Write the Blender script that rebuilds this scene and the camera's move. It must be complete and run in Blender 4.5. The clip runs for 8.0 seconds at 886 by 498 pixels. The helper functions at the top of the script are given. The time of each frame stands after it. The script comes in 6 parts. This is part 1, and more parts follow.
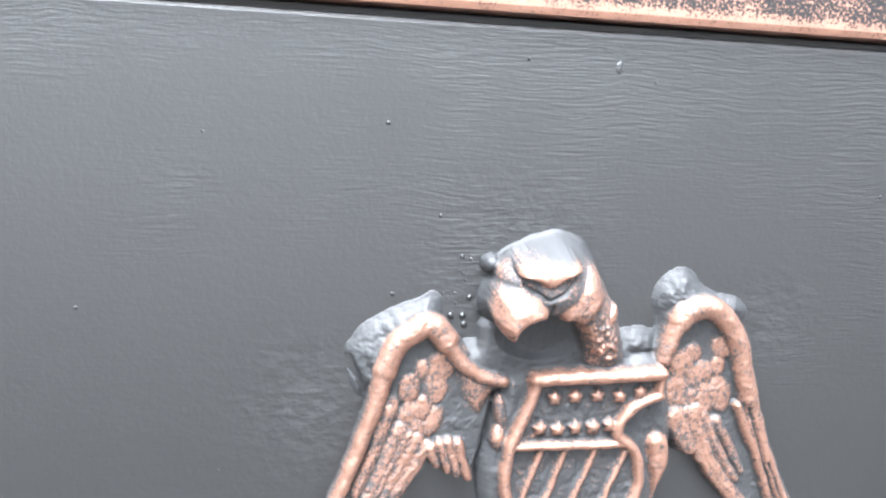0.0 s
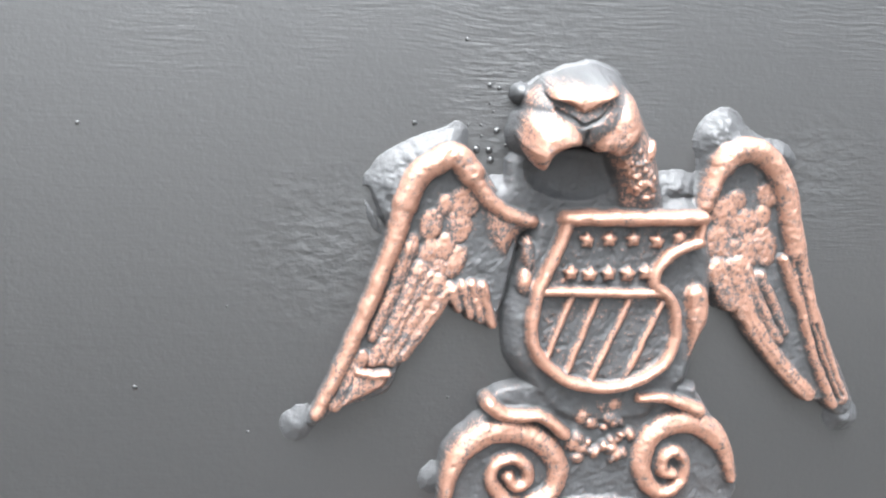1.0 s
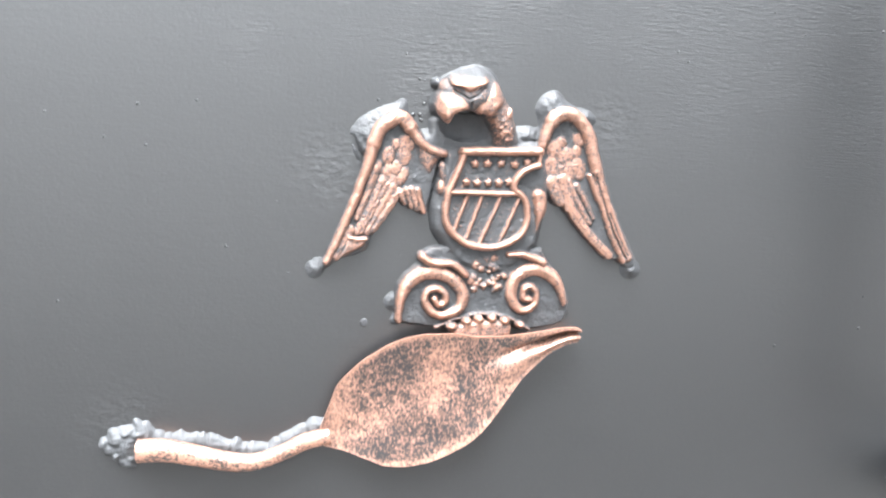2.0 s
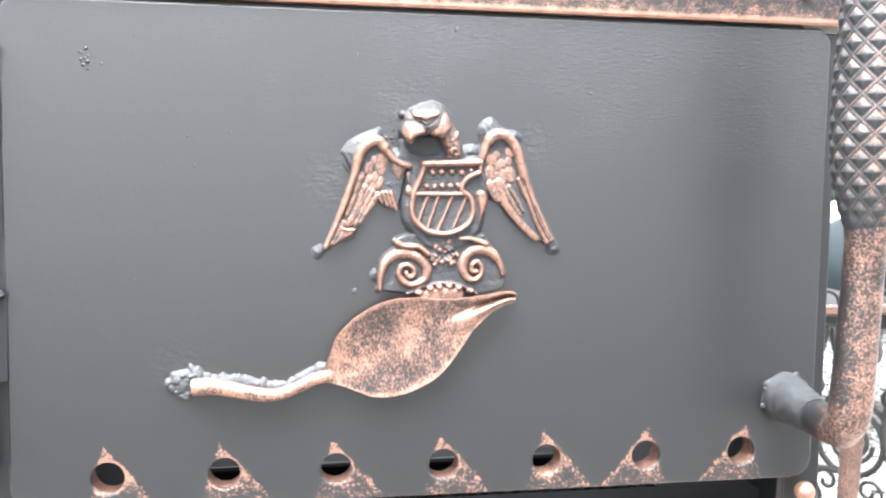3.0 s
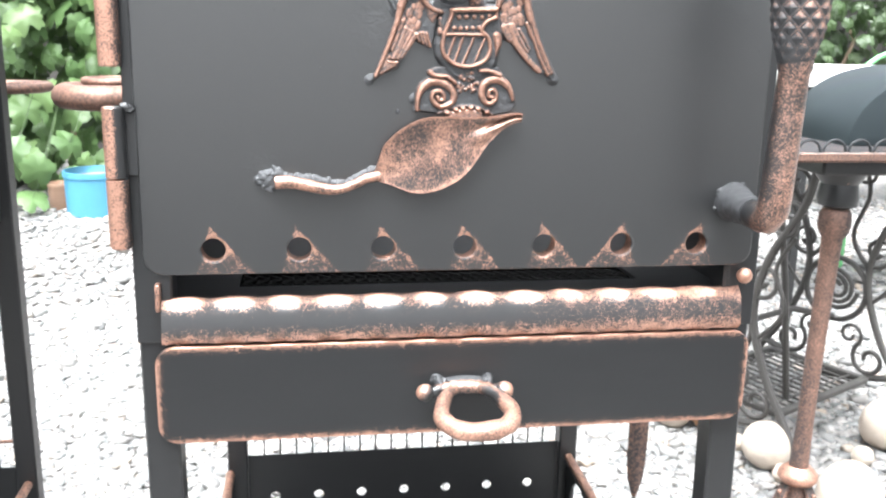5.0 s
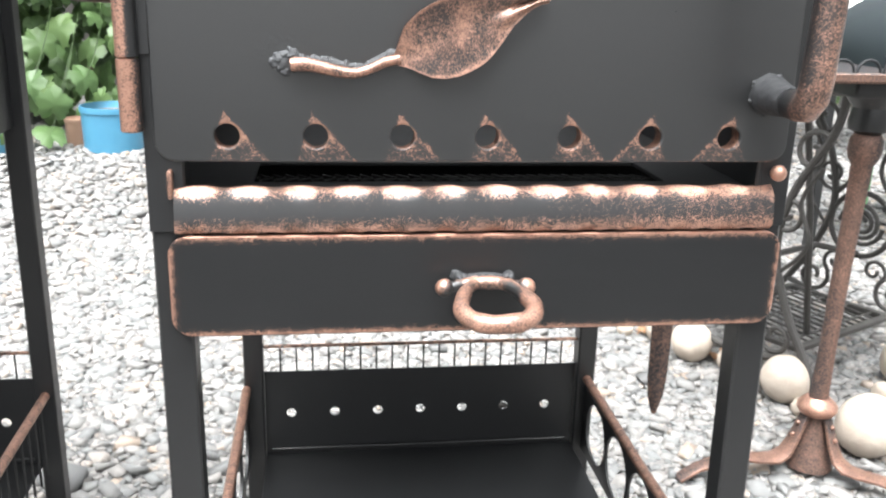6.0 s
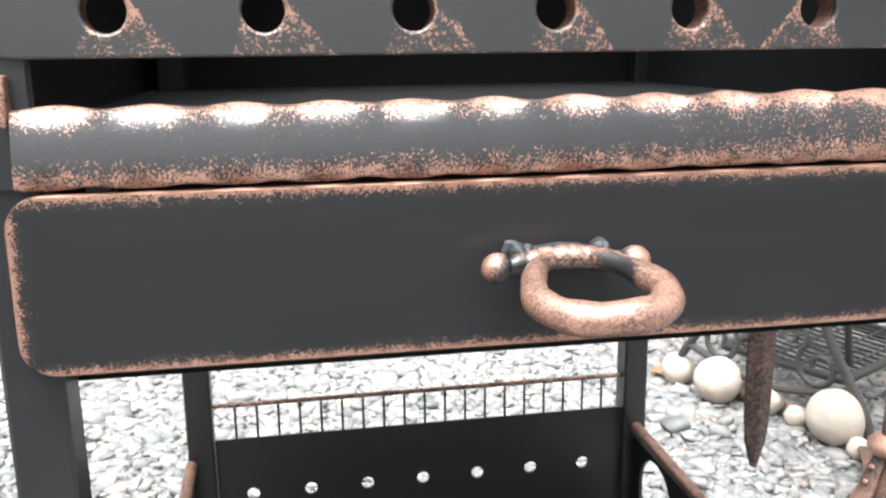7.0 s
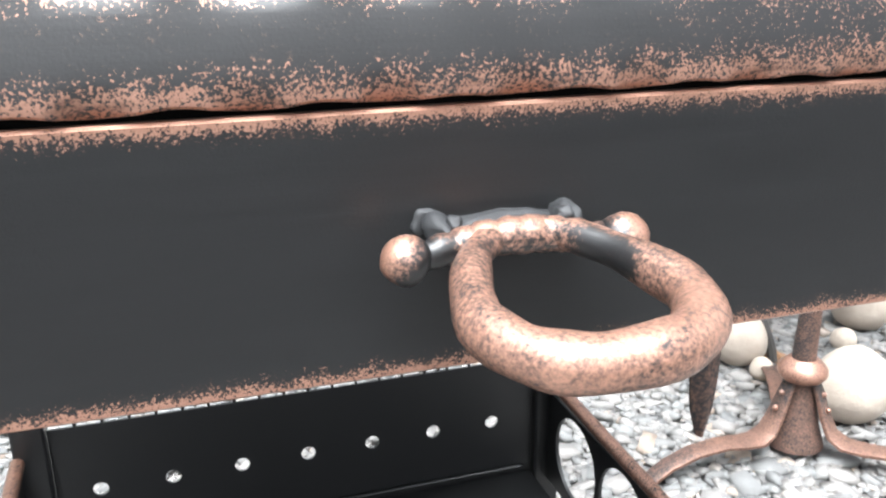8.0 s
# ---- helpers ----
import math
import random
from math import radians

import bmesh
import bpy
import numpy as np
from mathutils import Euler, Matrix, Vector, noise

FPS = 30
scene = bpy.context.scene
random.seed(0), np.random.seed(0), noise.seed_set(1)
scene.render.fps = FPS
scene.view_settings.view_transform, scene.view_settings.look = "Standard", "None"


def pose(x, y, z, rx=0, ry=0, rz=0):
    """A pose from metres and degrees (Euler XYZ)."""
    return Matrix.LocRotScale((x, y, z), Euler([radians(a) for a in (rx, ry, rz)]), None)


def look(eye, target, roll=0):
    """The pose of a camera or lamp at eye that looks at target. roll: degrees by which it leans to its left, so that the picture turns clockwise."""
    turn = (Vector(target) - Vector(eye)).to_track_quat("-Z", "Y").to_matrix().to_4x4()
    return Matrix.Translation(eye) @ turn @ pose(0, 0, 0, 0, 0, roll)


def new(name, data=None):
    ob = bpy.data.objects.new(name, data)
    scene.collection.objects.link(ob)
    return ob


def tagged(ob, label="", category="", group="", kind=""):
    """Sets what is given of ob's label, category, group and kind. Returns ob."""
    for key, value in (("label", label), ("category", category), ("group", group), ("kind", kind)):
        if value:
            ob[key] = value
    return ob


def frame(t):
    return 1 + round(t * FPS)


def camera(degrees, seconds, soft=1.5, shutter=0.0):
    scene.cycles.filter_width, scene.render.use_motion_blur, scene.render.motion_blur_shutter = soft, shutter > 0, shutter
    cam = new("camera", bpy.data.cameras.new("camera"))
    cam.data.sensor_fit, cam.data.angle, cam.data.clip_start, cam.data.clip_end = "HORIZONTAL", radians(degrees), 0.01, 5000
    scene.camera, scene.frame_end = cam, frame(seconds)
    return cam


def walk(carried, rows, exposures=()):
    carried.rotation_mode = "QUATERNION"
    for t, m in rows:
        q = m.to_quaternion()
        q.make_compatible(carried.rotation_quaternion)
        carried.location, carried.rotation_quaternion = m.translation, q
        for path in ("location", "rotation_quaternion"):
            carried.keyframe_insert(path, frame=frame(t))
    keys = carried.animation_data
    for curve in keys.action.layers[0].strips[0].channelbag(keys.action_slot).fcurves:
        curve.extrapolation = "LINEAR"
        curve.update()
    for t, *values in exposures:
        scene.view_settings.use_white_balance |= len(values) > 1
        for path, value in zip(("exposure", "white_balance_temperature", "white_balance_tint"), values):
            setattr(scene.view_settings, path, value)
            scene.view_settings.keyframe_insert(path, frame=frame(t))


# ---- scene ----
cam = camera(53.0, 8.0, soft=2.3)
EXPOSURES = [(t, e, k, 8) for t, e, k in ((0, 3.28, 5850), (0.5, 3.25, 6050), (1, 3.2, 6150), (2, 3.32, 6100), (3.5, 3.3, 6050), (4, 3.22, 6050), (4.5, 3.02, 6050), (5, 2.8, 6150), (6.5, 2.05, 6300), (7, 2.15, 6200), (7.5, 2.18, 6150), (8, 2.12, 6100))]
PATH = [
    (0, (-0.084, -0.217, 1.018), (0.315, 1.727, 0.765), 2.6),
    (0.5, (-0.071, -0.176, 1.007), (0.242, 1.777, 0.709), 2.7),
    (1, (-0.08, -0.208, 0.977), (0.263, 1.744, 0.712), 3.1),
    (1.5, (-0.081, -0.297, 0.959), (0.297, 1.655, 0.74), 2.0),
    (2, (-0.094, -0.381, 0.957), (0.279, 1.572, 0.742), 2.4),
    (2.2, (-0.097, -0.414, 0.951), (0.302, 1.538, 0.79), 2.5),
    (3.3, (-0.092, -0.546, 0.953), (0.235, 1.419, 0.778), 0.3),
    (3.5, (-0.097, -0.555, 0.952), (0.242, 1.403, 0.721), 0.4),
    (4, (-0.111, -0.601, 0.971), (0.226, 1.354, 0.711), -0.3),
    (4.5, (-0.119, -0.629, 0.956), (0.215, 1.324, 0.683), 0.6),
    (5, (-0.124, -0.684, 0.939), (0.175, 1.238, 0.473), 1.2),
    (5.2, (-0.124, -0.705, 0.931), (0.162, 1.201, 0.396), 1.3),
    (6.3, (-0.125, -0.618, 0.854), (0.129, 1.278, 0.274), 1.5),
    (6.5, (-0.131, -0.553, 0.82), (0.128, 1.359, 0.293), 0.9),
    (6.7, (-0.131, -0.483, 0.787), (0.141, 1.438, 0.3), 0.2),
    (7, (-0.125, -0.403, 0.759), (0.215, 1.517, 0.314), -0.7),
    (7.3, (-0.114, -0.343, 0.742), (0.339, 1.558, 0.32), 0.0),
    (7.5, (-0.107, -0.306, 0.738), (0.421, 1.567, 0.276), 0.2),
    (8, (-0.093, -0.244, 0.74), (0.485, 1.563, 0.106), -0.5),
]
walk(cam, [(t, look(eye, target, roll)) for t, eye, target, roll in PATH], EXPOSURES)

# ---- world and light ----
world = bpy.data.worlds.new("sky")
scene.world = world
world.use_nodes = True
wn, wl = world.node_tree.nodes, world.node_tree.links
sky = wn.new("ShaderNodeTexSky")
sky.sky_type = "NISHITA"
sky.sun_disc = False
SUN_EL, SUN_AZ = radians(70), radians(205)
sky.sun_elevation, sky.sun_rotation = SUN_EL, SUN_AZ
sky.air_density, sky.dust_density, sky.ozone_density = 1.0, 10.0, 1.0
cloud = wn.new("ShaderNodeHueSaturation")
cloud.inputs["Saturation"].default_value = 0.10
wl.new(sky.outputs[0], cloud.inputs["Color"])
wl.new(cloud.outputs[0], wn["Background"].inputs[0])
wn["Background"].inputs[1].default_value = 0.112
sun = new("sun", bpy.data.lights.new("sun", "SUN"))
sun.data.energy, sun.data.angle, sun.data.color = 1.7, radians(42), (1.0, 0.985, 0.965)
sun_dir = Vector((math.sin(SUN_AZ) * math.cos(SUN_EL), math.cos(SUN_AZ) * math.cos(SUN_EL), math.sin(SUN_EL)))
sun.matrix_world = look(sun_dir * 20, (0, 0, 0))


# ---- materials ----
def nodes_of(name):
    m = bpy.data.materials.new(name)
    m.use_nodes = True
    nt = m.node_tree
    return m, nt.nodes, nt.links, nt.nodes["Principled BSDF"]


def math_node(nt, op, a, b=None, clamp=False):
    n = nt.nodes.new("ShaderNodeMath")
    n.operation, n.use_clamp = op, clamp
    for i, v in enumerate((a, b)):
        if v is None:
            continue
        if isinstance(v, (int, float)):
            n.inputs[i].default_value = v
        else:
            nt.links.new(v, n.inputs[i])
    return n.outputs[0]


def noise_node(nt, vec, scale, detail=4, rough=0.6, stretch=None):
    if stretch:
        mp = nt.nodes.new("ShaderNodeMapping")
        mp.inputs["Scale"].default_value = stretch
        nt.links.new(vec, mp.inputs["Vector"])
        vec = mp.outputs[0]
    n = nt.nodes.new("ShaderNodeTexNoise")
    n.inputs["Scale"].default_value, n.inputs["Detail"].default_value, n.inputs["Roughness"].default_value = scale, detail, rough
    nt.links.new(vec, n.inputs["Vector"])
    return n.outputs["Fac"]


def mix_node(nt, fac, a, b):
    n = nt.nodes.new("ShaderNodeMix")
    n.data_type = "RGBA"
    for sock, v in ((n.inputs["Factor"], fac), (n.inputs["A"], a), (n.inputs["B"], b)):
        if isinstance(v, (int, float)):
            sock.default_value = v
        elif isinstance(v, tuple):
            sock.default_value = (*v, 1)
        else:
            nt.links.new(v, sock)
    return n.outputs["Result"]


def ramp_node(nt, fac, stops):
    n = nt.nodes.new("ShaderNodeValToRGB")
    els = n.color_ramp.elements
    while len(els) < len(stops):
        els.new(0.5)
    for e, (p, c) in zip(els, stops):
        e.position, e.color = p, (*c, 1)
    nt.links.new(fac, n.inputs[0])
    return n.outputs[0]


def bump_node(nt, bsdf, height, strength, distance):
    n = nt.nodes.new("ShaderNodeBump")
    n.inputs["Strength"].default_value, n.inputs["Distance"].default_value = strength, distance
    nt.links.new(height, n.inputs["Height"])
    nt.links.new(n.outputs[0], bsdf.inputs["Normal"])


PAINT = (0.0072, 0.0075, 0.0081)
COPPER = (0.46, 0.262, 0.192)
COPPER_DARK = (0.235, 0.120, 0.083)


def patina(name, base=0.0, speck=650, dull=1.0, amp=0.9, sharp=5.0, kind="", rough_paint=0.42, rough_metal=0.4, grit=1.0, grey=1.0, sheen=0.6):
    """Dark satin paint with copper rubbed on where the mesh's wear attribute is high."""
    m, n, l, b = nodes_of(name)
    nt = m.node_tree
    tc = n.new("ShaderNodeTexCoord").outputs["Object"]
    at = n.new("ShaderNodeAttribute")
    at.attribute_name = "wear"
    wear = math_node(nt, "ADD", at.outputs["Fac"], base)
    fine = noise_node(nt, tc, speck, 3, 0.65)
    mid = noise_node(nt, tc, speck * 0.13, 3, 0.6)
    plain = brush = noise_node(nt, tc, 1, 4, 0.6, (14, 14, 210))
    if kind == "leaf":
        fine = noise_node(nt, tc, 1, 3, 0.65, (0.9 * speck, 0.6 * speck, 0.46 * speck))
    if kind == "door":
        # long brush strokes in the paint, stronger in some places than in others
        sway = n.new("ShaderNodeCombineXYZ")
        l.new(math_node(nt, "MULTIPLY", math_node(nt, "SUBTRACT", noise_node(nt, tc, 22, 2), 0.5), 0.006), sway.inputs[2])
        bent = n.new("ShaderNodeVectorMath")
        l.new(tc, bent.inputs[0])
        l.new(sway.outputs[0], bent.inputs[1])
        stroke = noise_node(nt, bent.outputs[0], 1, 3, 0.55, (110, 110, 1500))
        where = noise_node(nt, tc, 16, 3, 0.6)
        high = n.new("ShaderNodeSeparateXYZ")
        l.new(tc, high.inputs[0])
        rise = math_node(nt, "MULTIPLY", math_node(nt, "SUBTRACT", high.outputs[2], 0.979), 3.2)
        rise = math_node(nt, "ADD", rise, math_node(nt, "MULTIPLY", high.outputs[0], 0.8))
        where = math_node(nt, "MULTIPLY", math_node(nt, "ADD", math_node(nt, "SUBTRACT", where, 0.47), rise), 4.0, True)
        where = math_node(nt, "ADD", where, 0.12)
        orange = noise_node(nt, tc, 330, 2, 0.5)
        # rough paint where the filler was smeared round the casting
        for px, pz, pr in ((-0.070, 0.948, 0.026), (-0.022, 0.985, 0.032), (0.052, 0.972, 0.020), (-0.155, 0.838, 0.024)):
            dist = n.new("ShaderNodeVectorMath")
            dist.operation = "DISTANCE"
            l.new(tc, dist.inputs[0])
            dist.inputs[1].default_value = (px, 0.0, pz)
            near_it = math_node(nt, "SUBTRACT", 1.0, math_node(nt, "DIVIDE", dist.outputs["Value"], pr), True)
            rough_it = math_node(nt, "MULTIPLY", math_node(nt, "SUBTRACT", noise_node(nt, tc, 1, 4, 0.6, (240, 240, 400)), 0.5), math_node(nt, "MULTIPLY", near_it, 5.0))
            brush = math_node(nt, "ADD", brush, rough_it)
        brush = math_node(nt, "ADD", brush, math_node(nt, "MULTIPLY", math_node(nt, "SUBTRACT", stroke, 0.5), math_node(nt, "MULTIPLY", where, 2.0)))
        brush = math_node(nt, "SUBTRACT", brush, math_node(nt, "MULTIPLY", plain, 0.75))
        brush = math_node(nt, "ADD", brush, math_node(nt, "MULTIPLY", math_node(nt, "SUBTRACT", orange, 0.5), 0.25))
    if kind == "door":
        sep = n.new("ShaderNodeSeparateXYZ")
        l.new(tc, sep.inputs[0])
        x, z = sep.outputs[0], sep.outputs[2]
        cell = math_node(nt, "ROUND", math_node(nt, "DIVIDE", x, 0.0655))
        u = math_node(nt, "SUBTRACT", x, math_node(nt, "MULTIPLY", cell, 0.0655))
        w = math_node(nt, "SUBTRACT", z, 0.775)
        warp = math_node(nt, "MULTIPLY", math_node(nt, "SUBTRACT", noise_node(nt, tc, 60, 2), 0.5), 0.008)
        flip = math_node(nt, "SUBTRACT", 1.0, math_node(nt, "MULTIPLY", math_node(nt, "GREATER_THAN", cell, 1.5), 2.0))
        u = math_node(nt, "ADD", math_node(nt, "MULTIPLY", u, flip), warp)
        u2 = math_node(nt, "ADD", u, 0.003)
        right = math_node(nt, "SUBTRACT", math_node(nt, "SUBTRACT", 0.0210, math_node(nt, "MULTIPLY", u2, 1.15)), w)
        left = math_node(nt, "SUBTRACT", math_node(nt, "ADD", 0.0210, math_node(nt, "MULTIPLY", u2, 3.6)), w)
        tri_in = math_node(nt, "MINIMUM", right, math_node(nt, "MULTIPLY", left, 0.7))
        tri_in = math_node(nt, "MULTIPLY", tri_in, 270, True)
        rad = math_node(nt, "SQRT", math_node(nt, "ADD", math_node(nt, "MULTIPLY", u, u), math_node(nt, "MULTIPLY", w, w)))
        near = math_node(nt, "SUBTRACT", 1.0, math_node(nt, "DIVIDE", math_node(nt, "SUBTRACT", rad, 0.0085), 0.0075), True)
        side = math_node(nt, "SUBTRACT", 1.0, math_node(nt, "MULTIPLY", right, 120), True)
        amount = math_node(nt, "ADD", 0.28, math_node(nt, "ADD", math_node(nt, "MULTIPLY", near, math_node(nt, "ADD", 0.30, math_node(nt, "MULTIPLY", w, 14))), math_node(nt, "MULTIPLY", side, 0.30)))
        in_x = math_node(nt, "LESS_THAN", math_node(nt, "ABSOLUTE", x), 0.2255)
        some = math_node(nt, "ADD", 0.75, math_node(nt, "MULTIPLY", noise_node(nt, tc, 22, 1), 0.5))
        patch = math_node(nt, "MULTIPLY", math_node(nt, "MULTIPLY", tri_in, amount), math_node(nt, "MULTIPLY", in_x, some))
        # the brush left more copper on the side that faces away from the hinges
        edge = math_node(nt, "MULTIPLY", math_node(nt, "SUBTRACT", 0.7575, z), 260, True)
        edge = math_node(nt, "MULTIPLY", edge, math_node(nt, "ADD", math_node(nt, "MULTIPLY", x, 2.4), 0.42, True))
        wear = math_node(nt, "ADD", wear, math_node(nt, "MAXIMUM", patch, edge))
    d = math_node(nt, "SUBTRACT", fine, 0.5)
    d2 = math_node(nt, "SUBTRACT", mid, 0.5)
    s = math_node(nt, "ADD", wear, math_node(nt, "ADD", math_node(nt, "MULTIPLY", d, amp * 1.9), math_node(nt, "MULTIPLY", d2, amp * 0.6)))
    mask = math_node(nt, "MULTIPLY", math_node(nt, "SUBTRACT", s, 0.5 - 0.5 / sharp), sharp, True)
    gate = math_node(nt, "MULTIPLY", math_node(nt, "SUBTRACT", wear, 0.04), 12, True)
    mask = math_node(nt, "MULTIPLY", mask, gate)
    tone = mix_node(nt, mid, tuple(dull * c for c in COPPER_DARK), tuple(dull * c for c in COPPER))
    tone = mix_node(nt, math_node(nt, "MULTIPLY", fine, 0.35), tone, tuple(dull * c for c in (0.58, 0.34, 0.255)))
    paint = mix_node(nt, brush, tuple(0.85 * grey * c for c in PAINT), tuple(1.2 * grey * c for c in PAINT))
    if kind == "bar":
        burnt = math_node(nt, "MULTIPLY", math_node(nt, "SUBTRACT", noise_node(nt, tc, 1, 3, 0.6, (45, 45, 160)), 0.52), 7.0, True)
        burnt = math_node(nt, "MULTIPLY", burnt, math_node(nt, "MULTIPLY", math_node(nt, "SUBTRACT", 0.75, fine), 3.0, True))
        tone = mix_node(nt, math_node(nt, "MULTIPLY", burnt, 0.85), tone, (0.045, 0.024, 0.018))
    l.new(mix_node(nt, mask, paint, tone), b.inputs["Base Color"])
    l.new(math_node(nt, "MULTIPLY", mask, 0.72), b.inputs["Metallic"])
    rp = math_node(nt, "ADD", rough_paint - 0.05, math_node(nt, "MULTIPLY", brush, 0.1))
    r = math_node(nt, "ADD", math_node(nt, "MULTIPLY", mask, rough_metal - rough_paint), rp)
    l.new(r, b.inputs["Roughness"])
    b.inputs["Specular IOR Level"].default_value = sheen
    h = math_node(nt, "ADD", math_node(nt, "MULTIPLY", brush, 0.6), math_node(nt, "MULTIPLY", fine, 0.35 * grit))
    bump_node(nt, b, h, 0.35, 0.0006)
    return m


M_DOOR = patina("door paint", kind="door", speck=760, amp=1.15, rough_paint=0.44, sheen=1.0)
M_PAINT = patina("black stove paint", speck=600)
M_EDGE = patina("paint with copper edges", speck=1250, amp=1.0, sheen=0.5)
M_CAST = patina("dry brushed casting", speck=1500, dull=0.64, amp=1.2, sharp=2.0, rough_paint=0.62, rough_metal=0.50, grit=2.0, grey=2.8, sheen=0.55)
M_BAR = patina("hammered copper bar", speck=900, dull=1.0, amp=1.35, sharp=6, rough_paint=0.52, rough_metal=0.45, sheen=0.7, kind="bar")
M_COPPER = patina("aged copper paint", base=0.56, speck=650, amp=0.95, sharp=3)
M_MOTTLE = patina("mottled copper", base=0.45, dull=1.18, speck=720, amp=0.9, sharp=1.6, rough_metal=0.31)
M_AGED = patina("aged copper with dark streaks", base=0.34, speck=300, amp=0.62, sharp=1.5, dull=0.66, rough_paint=0.62, rough_metal=0.5, grey=2.5, sheen=0.3)
M_IRON = patina("old cast iron", base=0.12, speck=300, amp=0.8)


def simple(name, c1, c2, rough, scale, bump=0.3, dist=0.002, metal=0.0, island=0.0):
    m, n, l, b = nodes_of(name)
    nt = m.node_tree
    tc = n.new("ShaderNodeTexCoord").outputs["Object"]
    f = noise_node(nt, tc, scale, 5)
    f2 = noise_node(nt, tc, scale * 0.12, 3)
    col = mix_node(nt, math_node(nt, "MULTIPLY", math_node(nt, "ADD", f, f2), 0.5), c1, c2)
    l.new(col, b.inputs["Base Color"])
    b.inputs["Roughness"].default_value, b.inputs["Metallic"].default_value = rough, metal
    bump_node(nt, b, f, bump, dist)
    return m


def gravel_material(name, island):
    m, n, l, b = nodes_of(name)
    nt = m.node_tree
    tc = n.new("ShaderNodeTexCoord").outputs["Object"]
    if island:
        r = n.new("ShaderNodeNewGeometry").outputs["Random Per Island"]
    else:
        v = n.new("ShaderNodeTexVoronoi")
        v.inputs["Scale"].default_value = 45
        l.new(tc, v.inputs["Vector"])
        s = n.new("ShaderNodeSeparateColor")
        l.new(v.outputs["Color"], s.inputs[0])
        r = s.outputs[0]
    col = ramp_node(nt, r, ((0.0, (0.136, 0.135, 0.133)), (0.18, (0.176, 0.180, 0.178)), (0.36, (0.210, 0.200, 0.190)), (0.5, (0.204, 0.209, 0.205)), (0.66, (0.250, 0.235, 0.222)), (0.92, (0.290, 0.275, 0.262)), (0.985, (0.330, 0.262, 0.208))))
    f = noise_node(nt, tc, 160, 4)
    col = mix_node(nt, math_node(nt, "MULTIPLY", f, 0.5), col, (0.165, 0.163, 0.16))
    l.new(col, b.inputs["Base Color"])
    b.inputs["Roughness"].default_value, b.inputs["Specular IOR Level"].default_value = 0.9, 0.25
    if island:
        bump_node(nt, b, f, 0.4, 0.002)
    else:
        bump_node(nt, b, v.outputs["Distance"], 1.0, 0.02)
    return m


M_STONES = gravel_material("crushed slate", True)
M_GROUND = gravel_material("slate ground", False)
M_BALL = simple("pale stone", (0.31, 0.255, 0.205), (0.52, 0.455, 0.385), 0.9, 45, 0.8, 0.004)
M_BLUE = simple("blue enamel", (0.05, 0.17, 0.27), (0.07, 0.22, 0.33), 0.3, 25, 0.1)
M_CLAY = simple("clay pot", (0.20, 0.12, 0.08), (0.30, 0.19, 0.13), 0.8, 30)
M_BARK = simple("vine bark", (0.10, 0.07, 0.05), (0.2, 0.15, 0.1), 0.9, 40)
# colour set far darker than real sheet so the roof renders grey
M_TIN = simple("darkened corrugated sheet", (0.022, 0.022, 0.022), (0.048, 0.048, 0.047), 0.8, 12, 0.2, 0.002, 0.0)
M_DARK = simple("dark weathered timber", (0.03, 0.028, 0.025), (0.06, 0.055, 0.05), 0.8, 20)
M_HOOD = simple("blue grey enamel", (0.012, 0.016, 0.018), (0.022, 0.028, 0.030), 0.45, 10, 0.1)
M_HOOD.node_tree.nodes["Principled BSDF"].inputs["Specular IOR Level"].default_value = 0.12
M_WHITE = simple("pale grey board", (0.62, 0.64, 0.62), (0.75, 0.76, 0.74), 0.6, 14)
M_GREEN = simple("green painted steel", (0.10, 0.32, 0.12), (0.16, 0.42, 0.18), 0.4, 20)
M_DRY = simple("dry leaf", (0.16, 0.085, 0.045), (0.30, 0.17, 0.09), 0.8, 60)
M_CASTIRON = simple("weathered cast iron", (0.022, 0.021, 0.020), (0.060, 0.055, 0.050), 0.55, 90, 0.4, 0.001)
# paler than the door paint: sky light on the bead is put into the colour
M_WELD_PALE = simple("pale lit weld", (0.026, 0.027, 0.029), (0.055, 0.057, 0.060), 0.72, 260, 0.4, 0.0006)
# soot, darkened further: shade inside the firebox is put into the colour
M_SOOT_SHADE = simple("sooty steel with shade", (0.004, 0.004, 0.004), (0.009, 0.009, 0.009), 0.8, 50)
M_SOOT_SHADE.node_tree.nodes["Principled BSDF"].inputs["Specular IOR Level"].default_value = 0.1


